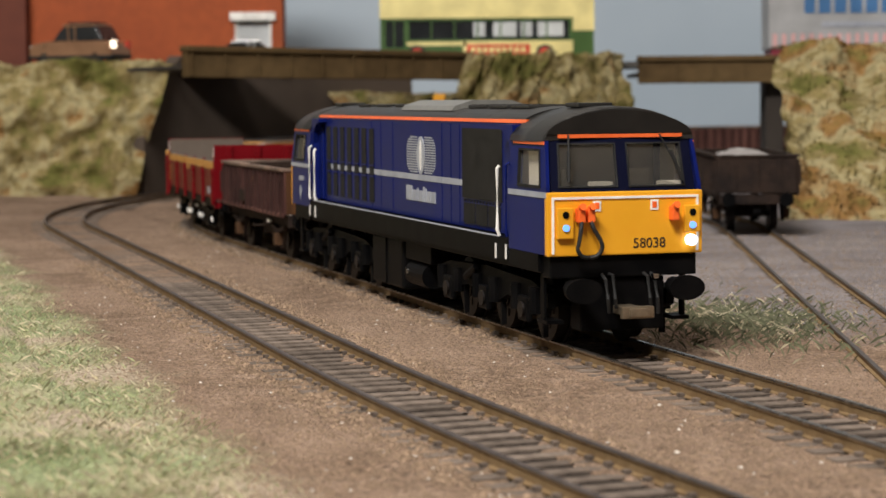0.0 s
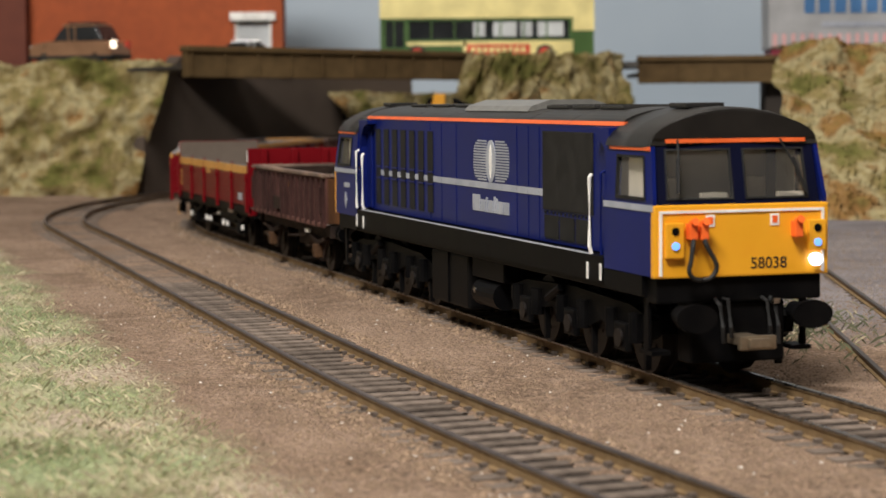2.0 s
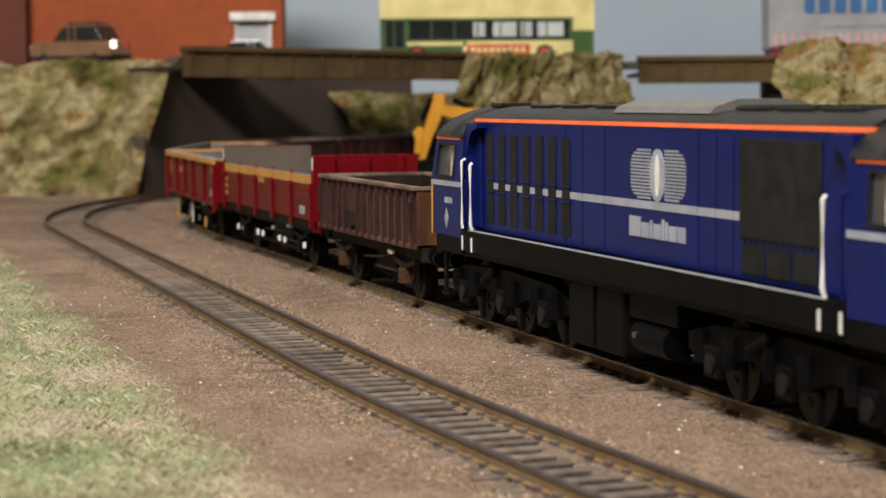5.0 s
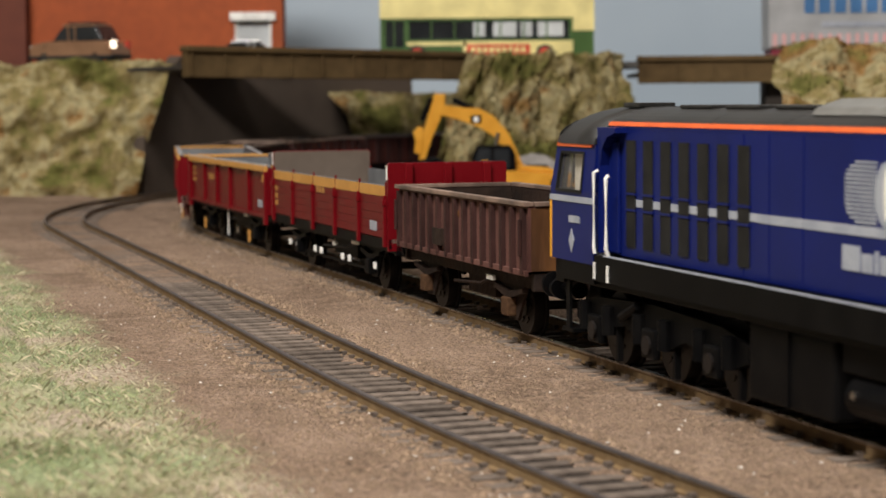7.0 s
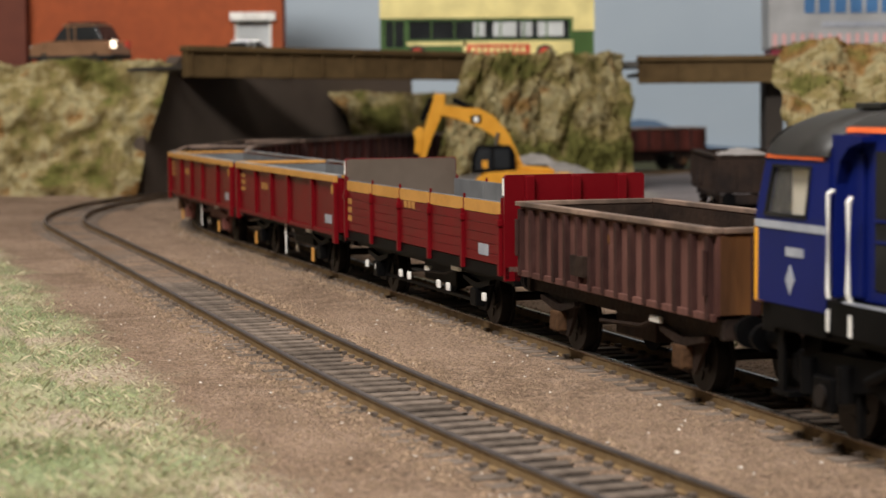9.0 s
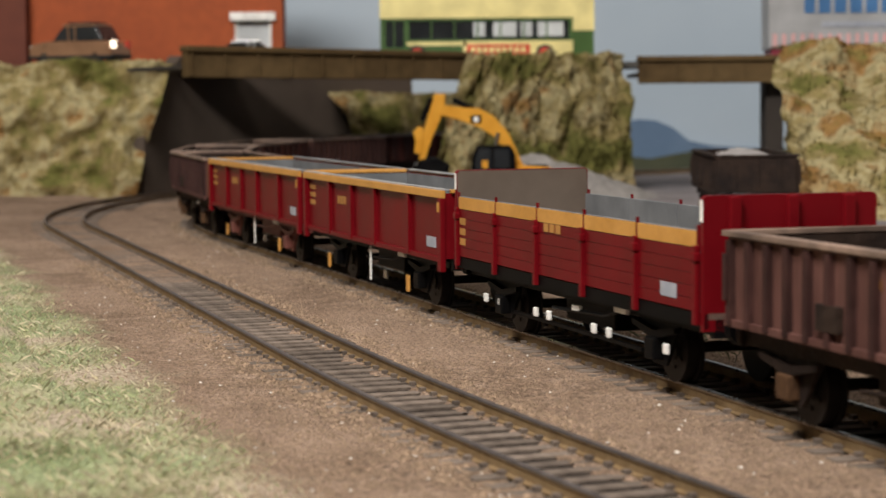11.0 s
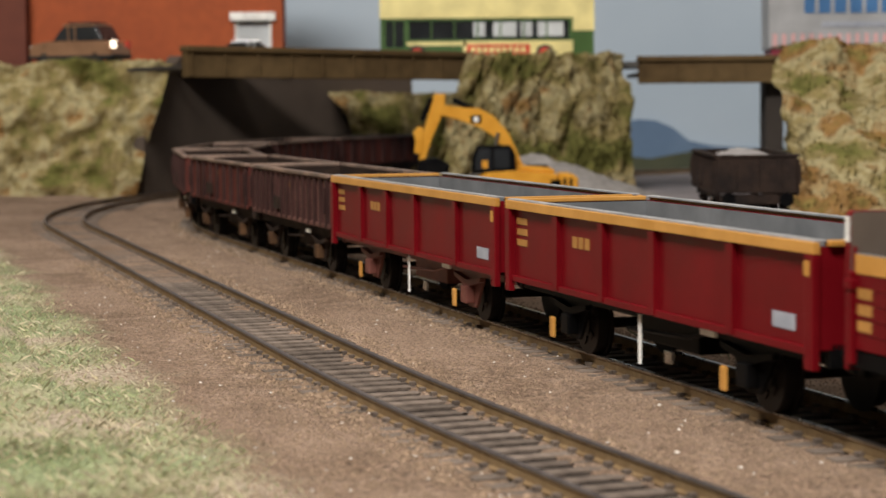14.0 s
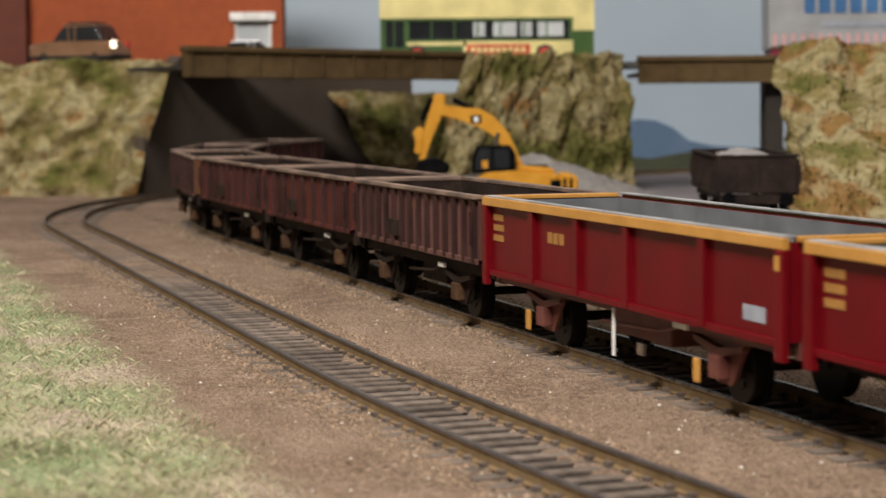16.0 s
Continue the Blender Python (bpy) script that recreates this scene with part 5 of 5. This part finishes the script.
def open_box(w, L, W, z0, z1, t, side_m, in_m, rim_m, ribs, rib_m, rim_h=1.0, rib_w=1.6, cap_m=None):
    h = L / 2
    part("floor", bx(-h + 0.5, h - 0.5, -W / 2 + t, W / 2 - t, z0, z0 + 1.2), in_m, w)
    for s in (-1, 1):
        sd = part("side_wall", bx(-h, h, s * (W / 2 - t), s * W / 2, z0, z1), side_m, w)
        part("side_lining", bx(-h + t, h - t, s * (W / 2 - t - 0.25), s * (W / 2 - t - 0.02), z0 + 1.3, z1 - 0.2), in_m, w)
        for x in ribs:
            part("rib", prism(bmesh.new(), [(x - rib_w / 2, z0 - 0.6), (x + rib_w / 2, z0 - 0.6), (x + rib_w / 2, z1 - 0.6), (x - rib_w / 2, z1 - 0.6)], "y", s * W / 2, s * (W / 2 + 1.1)), rib_m, sd)
        part("bottom_rail", bx(-h, h, s * W / 2, s * (W / 2 + 0.8), z0 - 1.0, z0 + 0.3, bevel=0.15), side_m, w)
        if cap_m:
            part("rim", bx(-h - 0.3, h + 0.3, s * (W / 2 + 0.1), s * (W / 2 + 1.3), z1 - 1.2, z1 + rim_h - 0.2, bevel=0.15), rim_m, w)
            part("rim_cap", bx(-h, h, s * (W / 2 - t - 0.3), s * (W / 2 + 0.8), z1 + rim_h - 0.19, z1 + rim_h + 0.1), cap_m, w, "pale grey top edge")
        else:
            part("rim", bx(-h - 0.3, h + 0.3, s * (W / 2 - t - 0.3), s * (W / 2 + 1.2), z1, z1 + rim_h, bevel=0.2), rim_m, w)
    for e in (-1, 1):
        en = part("end_wall", bx(e * (h - t), e * h, -W / 2 + t + 0.02, W / 2 - t - 0.02, z0, z1), side_m, w)
        part("end_lining", bx(e * (h - t - 0.25), e * (h - t - 0.02), -W / 2 + t + 0.3, W / 2 - t - 0.3, z0 + 1.3, z1 - 0.2), in_m, w)
        part("rim", bx(e * (h - t - 0.3), e * (h + 0.9), -W / 2 + t + 0.4, W / 2 - t - 0.4, z1, z1 + rim_h, bevel=0.2), rim_m, w)
        for y in (-9, 0, 9):
            part("end_post", bx(e * h, e * (h + 1.0), y - 0.9, y + 0.9, z0, z1 - 0.4, bevel=0.1), rib_m, en)


def rusty_wagon(name, label, L, wb, nribs, body_m, rib_m, in_m, rim_m, end_m, group):
    w = thing(name, label, "railway wagon", group=group)
    ribs = [-L / 2 + 2 + (L - 4) * i / (nribs - 1) for i in range(nribs)]
    open_box(w, L, 32, 15.6, 29.8, 0.9, body_m, in_m, rim_m, ribs, rib_m)
    for e in (-1, 1):
        part("end_panel", bx(e * (L / 2 + 0.02), e * (L / 2 + 0.5), -15.4, 15.4, 15.8, 29.4), end_m, w, "orange-rusted end panel")
        for s in (-1, 1):
            part("end_ladder", bx(e * (L / 2 - 2.2), e * (L / 2 - 1.2), s * 17.2, s * 17.8, 19, 27, bevel=0.15), rib_m, w)
    part("data_panel", bx(-L * 0.17, -L * 0.10, -17.2, -16.1, 17.4, 21.5), DARKRUST, w, "dark data panel")
    part("number_mark", bx(-L * 0.02, L * 0.015, -16.15, -16.05, 25.0, 26.6), RUST, w)
    running_gear(w, L, wb, DARKRUST, AXLERUST)
    return w


def box_wagon(name, label, L, wb, frame_m, group):
    """Red steel box wagon with a yellow rim and grey inside."""
    w = thing(name, label, "railway wagon", group=group)
    posts = [-L / 2 + 1.4, -L / 2 + L * 0.21, -L / 2 + L * 0.385, -L / 2 + L * 0.56, -L / 2 + L * 0.79, L / 2 - 1.4]
    open_box(w, L, 33, 14.2, 30.2, 0.9, RED, WGREY, WYELLOW, posts, RED, rim_h=0.9, rib_w=2.6, cap_m=RIMPALE)
    for s in (-1, 1):
        for e in (-1, 1):
            part("corner_post", bx(e * (L / 2 - 2.6), e * (L / 2 + 0.3), s * 16.52, s * 17.9, 11.0, 29.0, bevel=0.25), RED, w)
        for k in range(3):
            part("letter_bar", bx(-L * 0.47, -L * 0.425, s * 16.52, s * 16.62, 21.2 + k * 2.3, 22.6 + k * 2.3), LETTER, w, "gold lettering bar")
        for k in range(3):
            part("letter_bar", bx(-L * 0.235 + k * 3.4, -L * 0.235 + k * 3.4 + 2.6, s * 16.52, s * 16.62, 22.9, 25.2), LETTER, w, "gold lettering bar")
        part("data_panel", bx(L * 0.39, L * 0.445, s * 16.52, s * 16.62, 16.4, 19.0), SILVER, w, "white data panel")
        part("end_plate", bx(L / 2 - 2.4, L / 2 - 0.6, s * 17.92, s * 18.02, 25.6, 28.0), WYELLOW, w)
        part("lever_bar", bx(-1.2, -0.2, s * 15.6, s * 15.9, 3.2, 12.6), WHITE, w, "white brake handle bar")
        part("valve", bx(8, 11, s * 13.8, s * 14.6, 4.4, 6.8, bevel=0.2), STEEL, w)
        for x in (-wb / 2 - 7.5, wb / 2 - 7.5):
            part("wheel_cover", bx(x, x + 2.4, s * 15.2, s * 15.9, 3.0, 7.4, bevel=0.4), WYELLOW, w, "yellow axle-box cover")
        part("under_rail", bx(-L / 2 + 3, L / 2 - 3, s * 13.7, s * 14.6, 11.6, 13.2), frame_m, w)
    running_gear(w, L, wb, frame_m, frame_m)
    return w


def dropside_wagon(name, label, L, wb, group):
    """Red plank-sided wagon with a yellow top board and tall ends."""
    w = thing(name, label, "railway wagon", group=group)
    h, W, z0 = L / 2, 33.5, 15.8
    part("floor", bx(-h, h, -W / 2 + 1, W / 2 - 1, 14.6, 15.7), WBROWN, w)
    for s in (-1, 1):
        n = 5
        d = (L - 5) / n
        for i in range(n):
            x0 = -h + 2.5 + i * d
            door = part("door", bx(x0 + 0.25, x0 + d - 0.25, s * (W / 2 - 1.2), s * (W / 2 - 0.25), z0, 30.0), WGREY, w, "plank drop-side door")
            for k in range(5):
                part("plank", bx(x0 + 0.25, x0 + d - 0.25, s * (W / 2 - 0.24), s * W / 2, z0 + 0.05 + k * 2.24, z0 + 2.18 + k * 2.24), RED, door)
            part("top_board", bx(x0 + 0.6, x0 + d - 0.6, s * (W / 2 - 0.24), s * (W / 2 + 0.05), z0 + 11.3, 29.9), WYELLOW, door, "yellow top board")
        for i in range(n + 1):
            x = -h + 2.5 + i * d
            part("stanchion", bx(x - 0.8, x + 0.8, s * (W / 2 - 0.2), s * (W / 2 + 0.8), 13.5, 27.4, bevel=0.2), RED, w)
            part("stanchion_cap", bx(x - 1.1, x + 1.1, s * (W / 2 - 0.2), s * (W / 2 + 1.1), 24.6, 26.2, bevel=0.3), RED, w)
            part("stanchion_pin", bx(x - 0.3, x + 0.3, s * (W / 2 - 0.5), s * W / 2, 27.4, 31.0), RED, w)
        part("sole_plate", bx(-h, h, s * (W / 2 - 1.0), s * (W / 2 - 0.2), 13.0, 15.6), BLACK, w)
        part("data_panel", bx(L * 0.37, L * 0.42, s * (W / 2 + 0.02), s * (W / 2 + 0.1), 17.4, 20), SILVER, w)
        for k in range(3):
            part("letter_bar", bx(-h + 4, -h + 8.2, s * (W / 2 + 0.02), s * (W / 2 + 0.1), 18.6 + k * 2.4, 20.2 + k * 2.4), LETTER, w, "gold lettering bar")
            part("letter_bar", bx(-9 + k * 3.6, -6.2 + k * 3.6, s * (W / 2 + 0.08), s * (W / 2 + 0.14), 25.2, 27), LETTER, w, "gold lettering bar")
        for x in (-54, -44, -20, -12, 14, 22, 50):
            part("door_bumper", bx(x, x + 1.8, s * 14.6, s * 15.4, 6.2, 8.2, bevel=0.3), WHITE, w, "white door bumper")
        part("valve", bx(2, 6, s * 14.0, s * 14.8, 9.6, 10.8), WHITE, w)
        part("truss_rail", bx(-h * 0.55, h * 0.5, s * 12.8, s * 13.4, 4.8, 5.6), BLACK, w)
    for e in (-1, 1):
        out = [(-W / 2, 12.5), (W / 2, 12.5), (W / 2, 35.6), (W / 2 - 0.6, 36.2), (-W / 2 + 0.6, 36.2), (-W / 2, 35.6)]
        bh = part("bulkhead", prism(bmesh.new(), out, "x", e * (h - 1.2), e * h), RED, w, "tall red end bulkhead")
        part("bulkhead_lining", prism(bmesh.new(), [(a * 0.985, 15.8 if b_ < 13 else b_ - 0.2) for a, b_ in out], "x", e * (h - 1.5), e * (h - 1.22)), WBROWN, bh)
        for y in (-11, 0, 11):
            part("bulkhead_post", bx(e * h, e * (h + 1.2), y - 1.1, y + 1.1, 14, 36, bevel=0.3), RED, bh)
        part("lamp_plate", bx(e * (h - 1.3), e * (h - 0.1), -W / 2 - 0.12, -W / 2 - 0.02, 31.6, 35.4), WHITE, bh)
    running_gear(w, L, wb, BLACK, BLACK)
    return w


GROUP = "wagons of the engineers train"
TRAIN = []                                   # vehicle, distance behind the engine's middle, half of its pivots' distance


def build_train():
    TRAIN.append((build_loco(), 0.0, 70.0))
    TRAIN.append((rusty_wagon("wagon", "weathered maroon ribbed open wagon with rusty ends", 101, 64, 15, MAUVE, RIBDARK, DARKRUST, RIMGREY, RUST, GROUP), -186.0, 32.0))
    TRAIN.append((dropside_wagon("wagon", "red drop-side wagon with yellow boards and tall ends", 142, 87, GROUP), -316.0, 43.5))
    TRAIN.append((box_wagon("wagon", "clean red box wagon with yellow rim and black frame", 144, 84, BLACK, GROUP), -467.5, 42.0))
    TRAIN.append((box_wagon("wagon", "red box wagon with yellow rim and rusty frame", 150, 88, FRAMERED, GROUP), -622.0, 44.0))
    one = rusty_wagon("wagon", "rust-streaked ribbed open wagon with a worn rim", 110, 66, 15, MAUVE, RIBDARK, DARKRUST, RIMGREY, RUST, GROUP)
    TRAIN.append((one, -760.0, 33.0))
    two = rusty_wagon("wagon", "dark maroon ribbed open wagon, heavily weathered", 111, 72, 9, RUSTY, RIBDARK, DARKRUST, RIMGREY, RUSTY, GROUP)
    TRAIN.append((two, -879.0, 36.0))
    for k, src in enumerate((two, one, two, two, one)[:4]):
        TRAIN.append((copy_thing(src, Matrix.Identity(4)), -998.4 - k * 119.4, 36.0))


build_train()

parked = rusty_wagon("wagon", "dark brown parked wagon with a heaped grey load", 100, 60, 9, DARKRUST, DARKRUST, DARKRUST, DARKRUST, DARKRUST, "")
p_, w_ = siding_point(-118)
parked.matrix_basis = pose(p_.x * MM, p_.y * MM, 2.6 * MM, 0, 0, math.degrees(math.atan2(w_.y, w_.x)))
bm = bmesh.new()
rows_ = [[bm.verts.new((x, y, 25.5 + 6.5 * max(0, 1 - (x / 50) ** 2) * max(0, 1 - (y / 16) ** 2) + 1.2 * lump(x, y, 7, 3.0))) for x in range(-48, 49, 4)] for y in range(-14, 15, 2)]
for a, b_ in zip(rows_[:-1], rows_[1:]):
    for i in range(len(a) - 1):
        bm.faces.new((a[i], a[i + 1], b_[i + 1], b_[i]))
part("load", bm, ASHLOAD, parked, "pale grey heaped load", smooth=True)

# ---- movement ----
# seconds and the engine's distance along the far line
PROGRESS = [(0.0, 46.0), (1.0, 73.2), (2.0, 102.3), (3.0, 132.6), (4.0, 164.1), (5.2, 206.6), (6.5, 261.8), (7.0, 283.4),
            (8.0, 330.1), (9.0, 379.3), (10.2, 440.3), (11.5, 514.1), (12.5, 577.3), (13.5, 643.7), (14.5, 711.7), (15.5, 782.4),
            (16.0, 818.8)]


def progress(t):
    k = max(i for i, (u, _) in enumerate(PROGRESS[:-1]) if u <= t + 1e-9)
    (t0, s0), (t1, s1) = PROGRESS[k], PROGRESS[k + 1]

    def rate(i):
        a, b_ = PROGRESS[max(i - 1, 0)], PROGRESS[min(i + 1, len(PROGRESS) - 1)]
        return (b_[1] - a[1]) / (b_[0] - a[0])
    d, u = t1 - t0, (t - t0) / (t1 - t0)
    return ((2 * u ** 3 - 3 * u ** 2 + 1) * s0 + (u ** 3 - 2 * u ** 2 + u) * d * rate(k) + (3 * u ** 2 - 2 * u ** 3) * s1 + (u ** 3 - u ** 2) * d * rate(k + 1))


def motions():
    for ob, back, half in TRAIN:
        rows = []
        for i in range(33):
            t = i * 0.5
            s = progress(t) + back
            a, _ = on_line(FAR_LINE, s + half)
            b_, _ = on_line(FAR_LINE, s - half)
            c = (a + b_) / 2
            d = a - b_
            rows.append((t, pose(c.x * MM, c.y * MM, RAIL_Z * MM, 0, 0, math.degrees(math.atan2(d.y, d.x)))))
        walk(ob, rows)
        if back < -1100:
            continue
        for ch in ob.children:
            if "turns" in ch:
                r = ch["turns"]
                at = ch.location.copy()
                walk(ch, [(i * 0.1, Matrix.Translation(at) @ Matrix.Rotation(progress(i * 0.1) / r, 4, "Y")) for i in range(161)])


motions()
